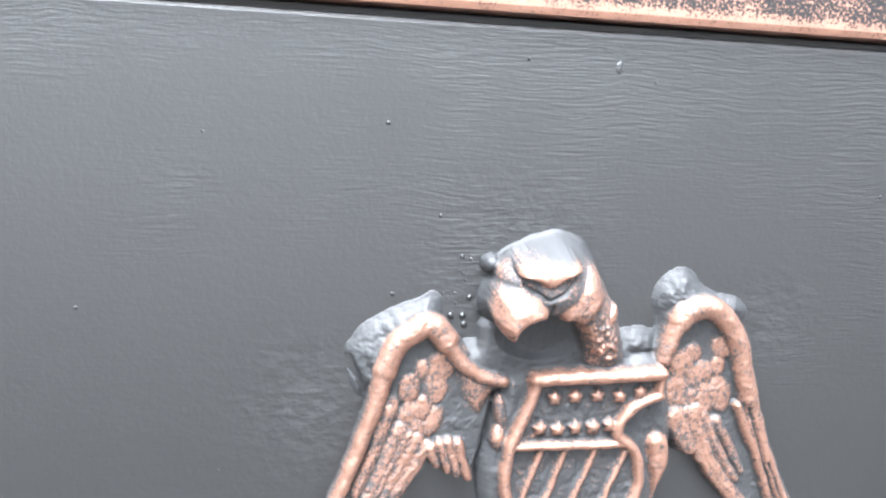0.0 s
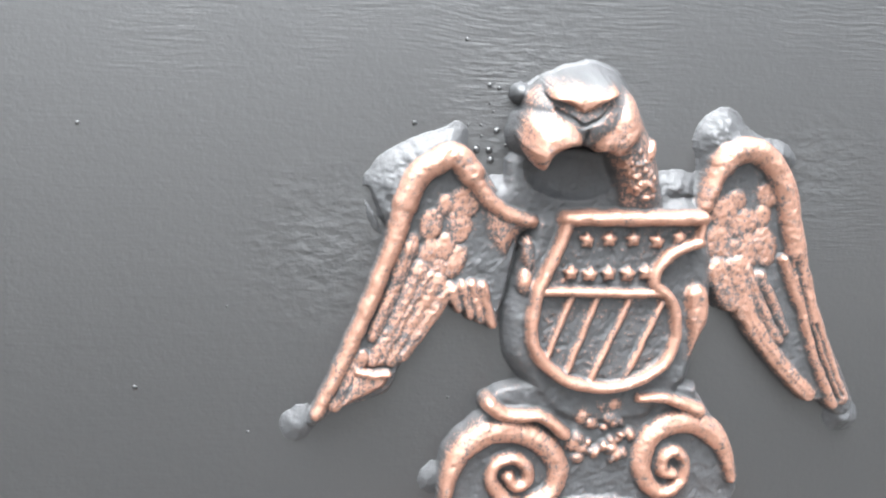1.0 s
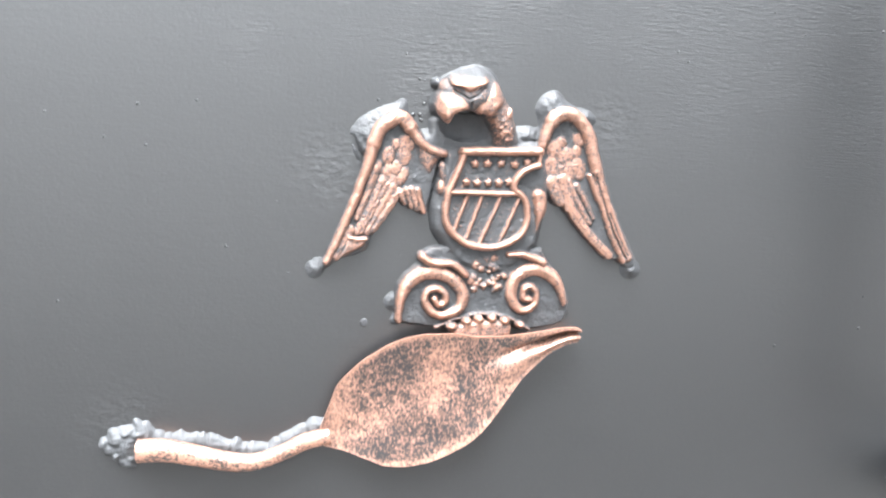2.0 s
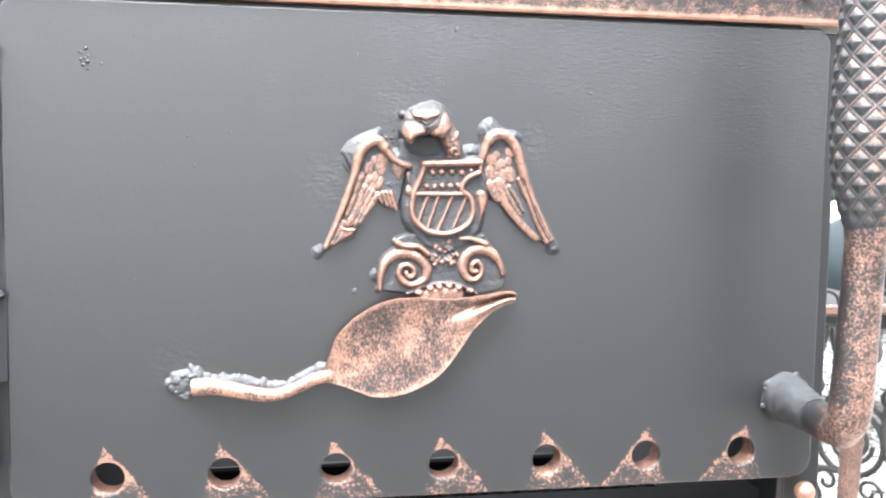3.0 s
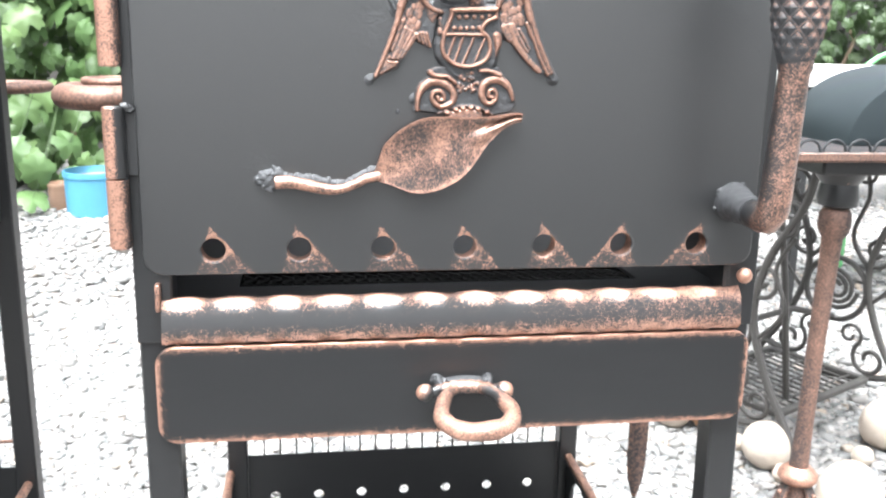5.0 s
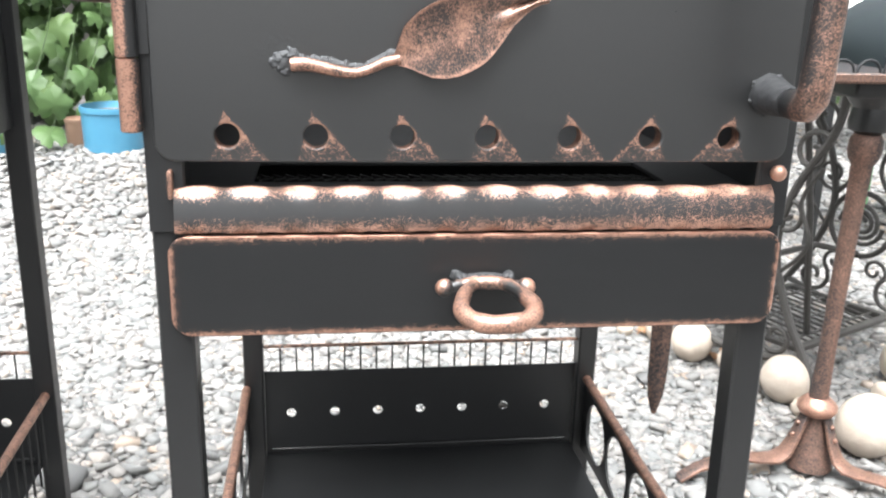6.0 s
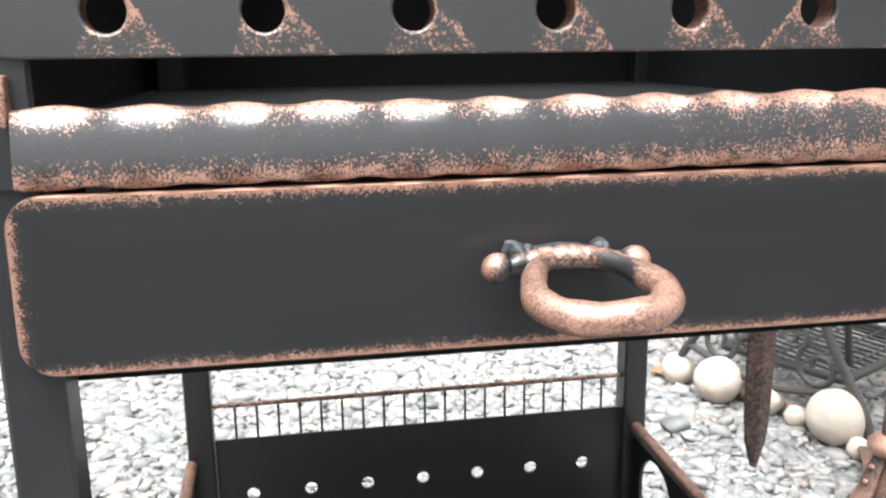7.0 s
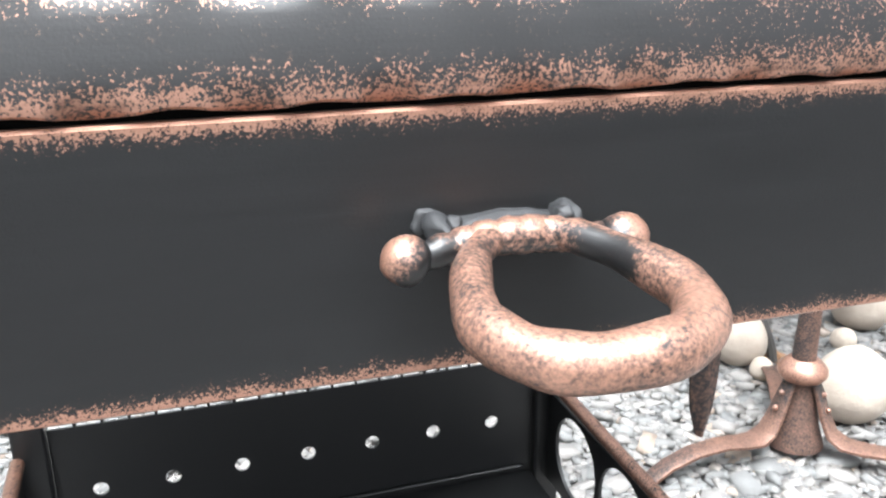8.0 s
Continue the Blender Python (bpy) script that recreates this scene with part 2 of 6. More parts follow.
def leaf_material(name, dim):
    m, n, l, b = nodes_of(name)
    nt = m.node_tree
    info = n.new("ShaderNodeObjectInfo").outputs["Random"]
    isl = n.new("ShaderNodeNewGeometry").outputs["Random Per Island"]
    tc = n.new("ShaderNodeTexCoord").outputs["Object"]
    r = math_node(nt, "FRACT", math_node(nt, "ADD", info, isl))
    col = ramp_node(nt, r, ((0.0, (0.058 * dim, 0.115 * dim, 0.036 * dim)), (0.5, (0.098 * dim, 0.175 * dim, 0.058 * dim)), (1.0, (0.15 * dim, 0.235 * dim, 0.085 * dim))))
    f = noise_node(nt, tc, 40, 4)
    col = mix_node(nt, math_node(nt, "MULTIPLY", f, 0.4), col, (0.12 * dim, 0.19 * dim, 0.07 * dim))
    l.new(col, b.inputs["Base Color"])
    b.inputs["Roughness"].default_value = 0.45
    b.inputs["Transmission Weight"].default_value = 0.0
    bump_node(nt, b, f, 0.3, 0.004)
    tr = n.new("ShaderNodeBsdfTranslucent")
    l.new(col, tr.inputs["Color"])
    ms = n.new("ShaderNodeMixShader")
    ms.inputs[0].default_value = 0.3
    l.new(b.outputs[0], ms.inputs[1])
    l.new(tr.outputs[0], ms.inputs[2])
    l.new(ms.outputs[0], n["Material Output"].inputs["Surface"])
    return m


M_LEAF = leaf_material("vine leaf", 0.82)
# darkened copy of the vine leaf, its colours at about half strength
M_LEAF_DARK = leaf_material("darkened vine leaf", 0.42)


# ---- mesh helpers ----
def to_mesh(bm, name):
    me = bpy.data.meshes.new(name)
    bm.normal_update()
    bm.to_mesh(me)
    bm.free()
    return me


def smooth(me, angle=40):
    me.polygons.foreach_set("use_smooth", [True] * len(me.polygons))
    me.set_sharp_from_angle(angle=radians(angle))


def set_wear(me, fn):
    """Stores fn(x, y, z) of every vertex as the float attribute wear."""
    co = np.empty(len(me.vertices) * 3)
    me.vertices.foreach_get("co", co)
    co = co.reshape(-1, 3)
    a = me.attributes.new("wear", "FLOAT", "POINT")
    a.data.foreach_set("value", np.asarray(fn(co[:, 0], co[:, 1], co[:, 2]), dtype=float) * np.ones(len(co)))


def part(name, data, material, parent, label="", wear=None, angle=40, kind=""):
    """Links a bmesh or mesh as one object under a thing or a part."""
    me = data if isinstance(data, bpy.types.Mesh) else to_mesh(data, name)
    if not me.materials:
        me.materials.append(material)
    if angle:
        smooth(me, angle)
    if wear is not None:
        set_wear(me, wear)
    ob = new(name, me)
    ob.parent = parent
    if label:
        ob["label"] = label
    if kind:
        ob["kind"] = kind
    return ob


def thing(name, place, label, category, group="", kind=""):
    ob = new(name)
    ob.empty_display_size = 0.1
    ob.location = place
    return tagged(ob, label, category, group, kind)


def box(x0, x1, y0, y1, z0, z1, bevel=0.0015, seg=1):
    bm = bmesh.new()
    bmesh.ops.create_cube(bm, size=1)
    for v in bm.verts:
        v.co = Vector(((x0 + x1) / 2 + v.co.x * (x1 - x0), (y0 + y1) / 2 + v.co.y * (y1 - y0), (z0 + z1) / 2 + v.co.z * (z1 - z0)))
    if bevel:
        bmesh.ops.bevel(bm, geom=bm.edges[:], offset=bevel, segments=seg, affect="EDGES", profile=0.5)
    return bm


def sweep(points, radius, seg=14, closed=False, squash=1.0, cap=True):
    """A tube along points; radius a number or one per point."""
    pts = [Vector(p) for p in points]
    n = len(pts)
    rad = radius if isinstance(radius, (list, tuple, np.ndarray)) else [radius] * n
    bm = bmesh.new()
    rings = []
    ref = None
    for i, p in enumerate(pts):
        a = pts[(i - 1) % n] if (closed or i > 0) else p
        c = pts[(i + 1) % n] if (closed or i < n - 1) else p
        d = (c - a).normalized()
        if ref is None:
            ref = d.orthogonal().normalized()
        ref = (ref - d * ref.dot(d)).normalized()
        s = d.cross(ref)
        rings.append([bm.verts.new(p + (ref * math.cos(t) + s * math.sin(t) * squash) * rad[i]) for t in (2 * math.pi * k / seg for k in range(seg))])
    last = n if closed else n - 1
    for i in range(last):
        r0, r1 = rings[i], rings[(i + 1) % n]
        off = 0
        if closed and i == n - 1:
            off = min(range(seg), key=lambda o: sum((r0[k].co - r1[(k + o) % seg].co).length for k in range(seg)))
        for k in range(seg):
            bm.faces.new((r0[k], r0[(k + 1) % seg], r1[(k + 1 + off) % seg], r1[(k + off) % seg]))
    if not closed and cap:
        bm.faces.new(list(reversed(rings[0])))
        bm.faces.new(rings[-1])
    bmesh.ops.recalc_face_normals(bm, faces=bm.faces[:])
    return bm


def lathe(profile, seg=32, axis="z", centre=(0, 0, 0)):
    """A turned solid from (radius, height) rows."""
    bm = bmesh.new()
    rings = []
    for r, h in profile:
        ring = []
        for k in range(seg):
            t = 2 * math.pi * k / seg
            p = (max(r, 1e-5) * math.cos(t), max(r, 1e-5) * math.sin(t), h)
            if axis == "x":
                p = (h, p[0], p[1])
            elif axis == "y":
                p = (p[0], h, p[1])
            ring.append(bm.verts.new(Vector(p) + Vector(centre)))
        rings.append(ring)
    for a, c in zip(rings, rings[1:]):
        for k in range(seg):
            bm.faces.new((a[k], a[(k + 1) % seg], c[(k + 1) % seg], c[k]))
    bm.faces.new(list(reversed(rings[0])))
    bm.faces.new(rings[-1])
    bmesh.ops.recalc_face_normals(bm, faces=bm.faces[:])
    return bm


def lump(c, r, seed=0, rough=0.25, sub=3, freq=1.3):
    """An uneven ball, such as a blob of weld or a stone."""
    bm = bmesh.new()
    bmesh.ops.create_icosphere(bm, subdivisions=sub, radius=1)
    rr = r if isinstance(r, (tuple, list)) else (r, r, r)
    for v in bm.verts:
        k = 1 + rough * noise.noise(v.co * freq + Vector((seed * 7.3, seed * 3.1, 0)))
        v.co = Vector((v.co.x * rr[0], v.co.y * rr[1], v.co.z * rr[2])) * k + Vector(c)
    return bm


def joined(*bms):
    out = bmesh.new()
    for b in bms:
        tmp = bpy.data.meshes.new("tmp")
        b.to_mesh(tmp)
        b.free()
        out.from_mesh(tmp)
        bpy.data.meshes.remove(tmp)
    return out


def round_rect(x0, x1, z0, z1, r, n=6):
    """Corner-rounded outline, anticlockwise; r is one radius or four (bl, br, tr, tl)."""
    rs = r if isinstance(r, (tuple, list)) else (r,) * 4
    out = []
    for cx, cz, a0, q in ((x0 + rs[0], z0 + rs[0], 180, rs[0]), (x1 - rs[1], z0 + rs[1], 270, rs[1]), (x1 - rs[2], z1 - rs[2], 0, rs[2]), (x0 + rs[3], z1 - rs[3], 90, rs[3])):
        for k in range(n + 1):
            t = radians(a0 + 90 * k / n)
            out.append((cx + q * math.cos(t), cz + q * math.sin(t)))
    return out


def circle(cx, cz, r, n=28, rz=None):
    return [(cx + r * math.cos(2 * math.pi * k / n), cz + (rz or r) * math.sin(2 * math.pi * k / n)) for k in range(n)]


def plate(loops, y0, y1, bevel=0.001, axis="y"):
    """A flat sheet between y0 and y1 with outline loops[0] and holes loops[1:], softened at its edges."""
    cu = bpy.data.curves.new("sheet", "CURVE")
    cu.dimensions, cu.fill_mode = "2D", "BOTH"
    th = abs(y1 - y0)
    cu.extrude, cu.bevel_depth, cu.offset, cu.bevel_resolution = th / 2 - bevel, bevel, -bevel, 1
    for lp in loops:
        s = cu.splines.new("POLY")
        s.points.add(len(lp) - 1)
        for q, (a, c) in zip(s.points, lp):
            q.co = (a, c, 0, 1)
        s.use_cyclic_u = True
    ob = bpy.data.objects.new("sheet", cu)
    scene.collection.objects.link(ob)
    dg = bpy.context.evaluated_depsgraph_get()
    me = bpy.data.meshes.new_from_object(ob.evaluated_get(dg))
    bpy.data.objects.remove(ob)
    bpy.data.curves.remove(cu)
    mid = (y0 + y1) / 2
    if axis == "y":
        me.transform(Matrix(((1, 0, 0, 0), (0, 0, -1, mid), (0, 1, 0, 0), (0, 0, 0, 1))))
    elif axis == "x":
        me.transform(Matrix(((0, 0, 1, mid), (1, 0, 0, 0), (0, 1, 0, 0), (0, 0, 0, 1))))
    else:
        me.transform(Matrix.Translation((0, 0, mid)))
    bm = bmesh.new()
    bm.from_mesh(me)
    bpy.data.meshes.remove(me)
    bmesh.ops.remove_doubles(bm, verts=bm.verts[:], dist=1e-6)
    bmesh.ops.recalc_face_normals(bm, faces=bm.faces[:])
    return bm


def rim_plate(outline, y0, y1, insets):
    """A sheet facing -y whose front carries rings at the given insets: (inset, raise) rows."""
    n = len(outline)
    cx = sum(p[0] for p in outline) / n
    bm = bmesh.new()

    def ring(inset, y):
        row = []
        for i, (x, z) in enumerate(outline):
            (ax, az), (bx, bz) = outline[i - 1], outline[(i + 1) % n]
            d = Vector((bx - ax, bz - az))
            d = d.normalized() if d.length > 1e-9 else Vector((1, 0))
            row.append(bm.verts.new((x - d.y * inset, y, z + d.x * inset)))
        return row

    rows = [ring(0.0, y1), ring(0.0, y0 + 0.0012)] + [ring(i, y0 - r) for i, r in insets]
    for a, c in zip(rows, rows[1:]):
        for k in range(n):
            bm.faces.new((a[k], a[(k + 1) % n], c[(k + 1) % n], c[k]))
    bm.faces.new(rows[-1])
    bm.faces.new(list(reversed(rows[0])))
    bmesh.ops.recalc_face_normals(bm, faces=bm.faces[:])
    return bm

# ---- the grill ----
HOLES = [(i - 3) * 0.0655 for i in range(7)]


def leg_positions():
    return [(-0.243, 0.018), (0.2405, 0.018), (-0.2275, 0.506), (0.2540, 0.506)]


def wear_edge(x0, x1, z0, z1, width, top=1.0, sides=1.0):
    """Copper towards the outline of an upright sheet."""
    def fn(x, y, z):
        d = np.minimum(np.minimum(x - x0, x1 - x) / max(sides, 0.01), np.minimum(z - z0, z1 - z) / top)
        return np.clip(0.78 * (1 - d / width), 0, 1)
    return fn


def grill_frame(g, slatted=False):
    """Legs, firebox, shelf tray and rails."""
    flat = lambda x, y, z: 0 * x
    for x, y in leg_positions():
        bm = box(x - 0.0135, x + 0.0135, y - 0.0135, y + 0.0135, 0.0, 1.045, 0.002)
        lean = (0.003 if x < 0 else 0.009) if y < 0.2 else 0.0
        bmesh.ops.bisect_plane(bm, geom=bm.verts[:] + bm.edges[:] + bm.faces[:], plane_co=(0, 0, 0.66), plane_no=(0, 0, 1))
        for w in bm.verts:
            w.co.x += lean * max(0.0, (0.66 - w.co.z) / 0.66)
        part("leg", bm, M_PAINT, g, wear=flat, angle=20)
    # side and back sheets of the firebox, and its roof
    part("front_stile", box(-0.2573, -0.2302, 0.0018, 0.0043, 0.7005, 1.0448, 0.0006), M_PAINT, g, wear=flat, angle=20)
    part("front_stile", box(0.2300, 0.2552, 0.0036, 0.0061, 0.7005, 1.0448, 0.0006), M_PAINT, g, wear=flat, angle=20)
    part("front_rail", box(-0.2300, 0.2298, 0.0040, 0.0065, 1.0200, 1.0484, 0.0006), M_PAINT, g, wear=flat, angle=20)
    part("side_panel", box(-0.2570, -0.2556, 0.0046, 0.5265, 0.70, 1.045), M_PAINT, g, wear=flat, angle=20)
    part("side_panel", box(0.2533, 0.2549, 0.0064, 0.5265, 0.70, 1.045), M_PAINT, g, wear=flat, angle=20)
    part("back_panel", box(-0.2566, 0.2545, 0.523, 0.526, 0.7002, 1.0448), M_SOOT_SHADE, g, angle=20)
    # the shelf in the slot, with its grate opening
    part("fire_shelf", plate([round_rect(-0.2550, 0.2530, 0.032, 0.5225, 0.002), round_rect(-0.186, 0.182, 0.090, 0.177, 0.003)], 0.716, 0.72, axis="z"), M_PAINT, g, wear=flat, angle=8)
    mesh_bm = bmesh.new()
    for k in range(34):
        x = -0.19 + 0.0115 * k
        for s in (1, -1):
            pts = [(x + s * 0.00575 * math.cos(math.pi * j / 2), 0.084 + 0.0070 * j, 0.711 + 0.001 * s) for j in range(11)]
            tmp = bpy.data.meshes.new("tmp")
            w = sweep(pts, 0.0009, 5)
            w.to_mesh(tmp)
            w.free()
            mesh_bm.from_mesh(tmp)
            bpy.data.meshes.remove(tmp)
    part("grate", mesh_bm, M_SOOT_SHADE, g, "black expanded metal grate", angle=0)
    ash = part("ash_box", box(-0.25, 0.25, 0.036, 0.039, 0.60, 0.7155, 0), M_SOOT_SHADE, g, angle=0)
    part("ash_back", box(-0.25, 0.25, 0.24, 0.244, 0.60, 0.7155, 0), M_SOOT_SHADE, ash, angle=0)
    part("ash_floor", box(-0.25, 0.25, 0.0392, 0.2398, 0.60, 0.603, 0), M_SOOT_SHADE, ash, angle=0)
    # lower shelf tray
    part("shelf_tray", box(-0.2135, 0.2398, -0.004, 0.5033, 0.2185, 0.223, 0.001), M_PAINT, g, wear=flat, angle=20)
    holes = [circle(0.0098 + (i - 3) * 0.0622, 0.2870, 0.0068, 20) for i in range(7)]
    part("tray_back", plate([round_rect(-0.2135, 0.2400, 0.2170, 0.3522, 0.001)] + holes, 0.5035, 0.5065, 0.0006), M_PAINT, g, wear=flat, angle=8)
    part("tray_fold", sweep([(-0.2050, 0.5010, 0.2305), (0.2290, 0.5010, 0.2305)], 0.0022, 10), M_PAINT, g, wear=flat)
    part("back_rail", sweep([(-0.2135, 0.505, 0.3905), (0.2400, 0.505, 0.3905)], 0.0026, 10), M_COPPER, g, wear=lambda x, y, z: 0 * x - 0.05)
    for k in range(19):
        x = -0.2135 + 0.4535 * (k + 1) / 20
        part("baluster", sweep([(x, 0.505, 0.3515), (x, 0.505, 0.3877)], 0.0014, 8), M_PAINT, g, wear=flat, angle=20)
    for sx in (-0.2380, 0.2555):
        part("side_rail", sweep([(sx, 0.492, 0.3310), (sx, 0.24, 0.3245), (sx, 0.032, 0.3245)], 0.0062, 12), M_COPPER, g, "copper brushed round side rail", wear=lambda x, y, z: 0.05 * np.sin(80 * y))
        if slatted:
            for k in range(16):
                y = 0.055 + 0.0275 * k
                part("slat", sweep([(sx, y, 0.2235), (sx, y, 0.3205)], 0.0018, 8), M_PAINT, g, wear=flat, angle=20)
        else:
            rings = [circle(0.06 + 0.0925 * k, 0.2715, 0.0425, 36) for k in range(5)]
            part("tray_side", plate([round_rect(0.0325, 0.4922, 0.2172, 0.3185, 0.001)] + rings, sx - 0.002, sx + 0.002, 0.0006, axis="x"), M_PAINT, g, wear=flat, angle=8)


grill = thing("barbecue_grill", (0, 0, 0), "black steel barbecue cabinet with copper brushed edges and eagle on door", "barbecue grill")
grill_frame(grill)
part("top_cap", rim_plate(round_rect(-0.2745, 0.272, 1.0486, 1.086, 0.006), -0.004, 0.05, [(0.0015, 0.0), (0.0045, 0.0), (0.0052, 0.0)]), M_EDGE, grill,
     "painted cap with a copper brushed lower edge", wear=lambda x, y, z: np.where(z < 1.0508, 0.78, np.where(z < 1.0600, 0.38, np.where(z < 1.065, 0.16, 0.0))) * (y < 0.01), angle=12)
# added, never in view: its opening is sized to light the shelf below
part("top_sheet", plate([round_rect(-0.2545, 0.2525, 0.0502, 0.5225, 0.004), round_rect(-0.205, 0.205, 0.065, 0.34, 0.01)], 1.0452, 1.0482, axis="z"), M_PAINT, grill, wear=lambda x, y, z: 0 * x, angle=8)
for x in (-0.226, 0.226):
    part("rivet", lump((x, -0.0042, 1.0675), (0.005, 0.003, 0.005), 1, 0.1), M_PAINT, grill, wear=lambda x, y, z: 0.3 + 0 * x)


# ---- hammered bar over the drawer ----
def hammered_bar():
    x0, x1, n = -0.2372, 0.2392, 420
    bm = bmesh.new()
    rows = []
    for i in range(n + 1):
        x = x0 + (x1 - x0) * i / n
        ph = (x + 0.2205) / 0.0385
        dx = (ph - round(ph)) * 2
        c = max(0.0, 1 - (dx / (0.80 + 0.12 * math.sin(round(ph) * 2.1))) ** 2)
        c2 = max(0.0, math.cos(2 * math.pi * ph + 0.6)) ** 0.8
        wob = 0.0006 * noise.noise((x * 40, 0, 0))
        bow_up = 0.0008 * math.cos(2 * math.pi * ph)
        top, bot = 0.7355 + bow_up + wob, 0.7012 + wob - 0.0008 * math.cos(2 * math.pi * ph + 0.6)
        ct, cb = 0.0033 + (0.0043 + 0.0009 * math.sin(round(ph) * 3.7)) * c, 0.0016 + 0.0038 * c2
        f = -0.0095 + wob
        sec = [(0.010, top - 0.001), (f + ct * 0.80 + 0.0006, top), (f + ct * 0.80, top - 0.0002), (f + ct * 0.40 - 0.0010 * (1 - c), top - ct * 0.48 + 0.0008 * (1 - c)), (f, top - ct),
               (f - 0.0006, 0.7255 + wob), (f - 0.0007, 0.7205), (f - 0.0008, 0.7150), (f - 0.0006, 0.7105), (f, bot + cb + 0.001), (f + cb * 0.3, bot + cb * 0.7), (f + cb, bot + 0.0003), (f + cb + 0.0015, bot), (0.010, bot + 0.0005)]
        rows.append([bm.verts.new((x, y + 0.16 * (z - 0.7012) if y < 0.009 else y, z)) for y, z in sec])
    m = len(rows[0])
    for a, c in zip(rows, rows[1:]):
        for k in range(m):
            bm.faces.new((a[k], a[(k + 1) % m], c[(k + 1) % m], c[k]))
    bm.faces.new(list(reversed(rows[0])))
    bm.faces.new(rows[-1])
    bmesh.ops.recalc_face_normals(bm, faces=bm.faces[:])
    return bm


def bar_wear(x, y, z):
    up, low = (0.7365 - z) / 0.0086, (z - 0.7005) / 0.0110
    ph = (x + 0.2205) / 0.0385
    lens = np.clip(1 - ((ph - np.round(ph)) * 2 / 0.85) ** 2, 0, 1)
    w = np.maximum(np.clip(1.0 - 0.70 * up, 0, 0.70) * (0.64 + 0.36 * lens), np.clip(0.80 - 0.60 * low, 0, 0.62))
    return np.maximum(w, 0.05) + 0.19 * np.clip((x - 0.04) / 0.14, 0, 1) * (w < 0.6)


part("hammered_bar", hammered_bar(), M_BAR, grill, "hammered flat bar with copper rubbed along both edges", wear=bar_wear, angle=30)
part("bar_lug", box(-0.2412, -0.2376, -0.006, 0.006, 0.7275, 0.7495, 0.001), M_COPPER, grill, wear=lambda x, y, z: 0 * x)
part("stop_ball", lump((0.2395, -0.006, 0.7475), 0.0066, 3, 0.06), M_COPPER, grill, "copper coloured door stop ball", wear=lambda x, y, z: 0.25 + 0 * x)
for x in (-0.205, 0.21, 0.232):
    part("drawer_tab", box(x - 0.006, x + 0.006, 0.0, 0.008, 0.697, 0.704, 0.001), M_PAINT, grill, wear=lambda x, y, z: 0 * x)

# ---- drawer ----
drawer = part("drawer", rim_plate(round_rect(-0.2438, 0.2496, 0.6178, 0.6992, 0.0155), -0.0075, -0.003, [(0.0009, 0.0), (0.005, 0.0), (0.009, 0.0), (0.0135, 0.0)]), M_EDGE, grill,
              "dark painted drawer front with copper rubbed rim", wear=None, angle=12)
me = drawer.data


def drawer_wear(x, y, z):
    w = wear_edge(-0.2438, 0.2496, 0.6178, 0.6992, 0.0070, 1.0)(x, y, z)
    return w * 1.05


set_wear(me, drawer_wear)
part("drawer_box", joined(box(-0.222, -0.2195, 0.002, 0.40, 0.622, 0.675, 0), box(0.2195, 0.222, 0.002, 0.40, 0.622, 0.675, 0), box(-0.2194, 0.2194, 0.002, 0.40, 0.622, 0.6245, 0), box(-0.2194, 0.2194, 0.3975, 0.40, 0.6247, 0.675, 0)), M_PAINT, drawer, wear=lambda x, y, z: 0 * x, angle=0)


def shackle_bow():
    pts, rad = [], []
    n = 64
    a, b2 = Vector((0.0030, -0.0600, -0.0105)), Vector((0.0264, 0, 0.0012))
    c = Vector((0.0, -0.0235, 0.6645))
    for k in range(n):
        t = 2 * math.pi * k / n
        q, s = math.cos(t), math.sin(t)
        e = 0.78
        u = math.copysign(abs(q) ** e, q)
        v = math.copysign(abs(s) ** e, s)
        wide = 1.06 - 0.34 * max(0.0, 0.25 - u)
        pts.append(c + a * (0.5 + 0.53 * u) + b2 * v * wide)
        rad.append(0.0062 + 0.0011 * max(0, u) - 0.0020 * max(0, -u) + 0.0003 * math.sin(9 * t))
    return sweep(pts, rad, 20, closed=True)


def bow_wear(x, y, z):
    dx, dy = x / 0.030, (y + 0.0470) / 0.030
    inner = np.clip((0.76 - np.sqrt(dx * dx + dy * dy)) * 8, 0, 1)
    return np.where(y < -0.070, 0.14, 0.02) - 0.16 * inner * (y > -0.074) - 0.48 * np.clip((x - 0.006) / 0.012, 0, 1) * inner * np.clip((-0.030 - y) / 0.008, 0, 1)


part("pull_ring", shackle_bow(), M_MOTTLE, drawer, "copper brushed forged shackle pull", wear=bow_wear, angle=60)
for sx, sy, sz, sr in ((-0.0336, -0.0255, 0.6612, 0.0070), (0.0302, -0.0280, 0.6612, 0.0078)):
    part("ball_knob", lump((sx, sy, sz), sr, 5, 0.10), M_MOTTLE, drawer, "worn copper ball end of the pull pin", wear=lambda x, y, z, s=sx, q=sz: -0.24 + 80 * (np.abs(x) - abs(s)) + 55 * (z - q))
def pull_pin():
    """The rough pin through the shackle, thick with old weld."""
    pts = [(-0.031 + 0.0605 * k / 30, -0.0250 + 0.0035 * math.sin(math.pi * k / 30) - 0.003 * (k / 30), 0.6612 + 0.0030 * math.sin(math.pi * k / 30) + 0.0004 * math.sin(k * 1.9)) for k in range(31)]
    rad = [0.0038 + 0.0016 * math.sin(math.pi * k / 30) + 0.0008 * noise.noise((k * 0.45, 2.0, 0)) for k in range(31)]
    return sweep(pts, rad, 16)


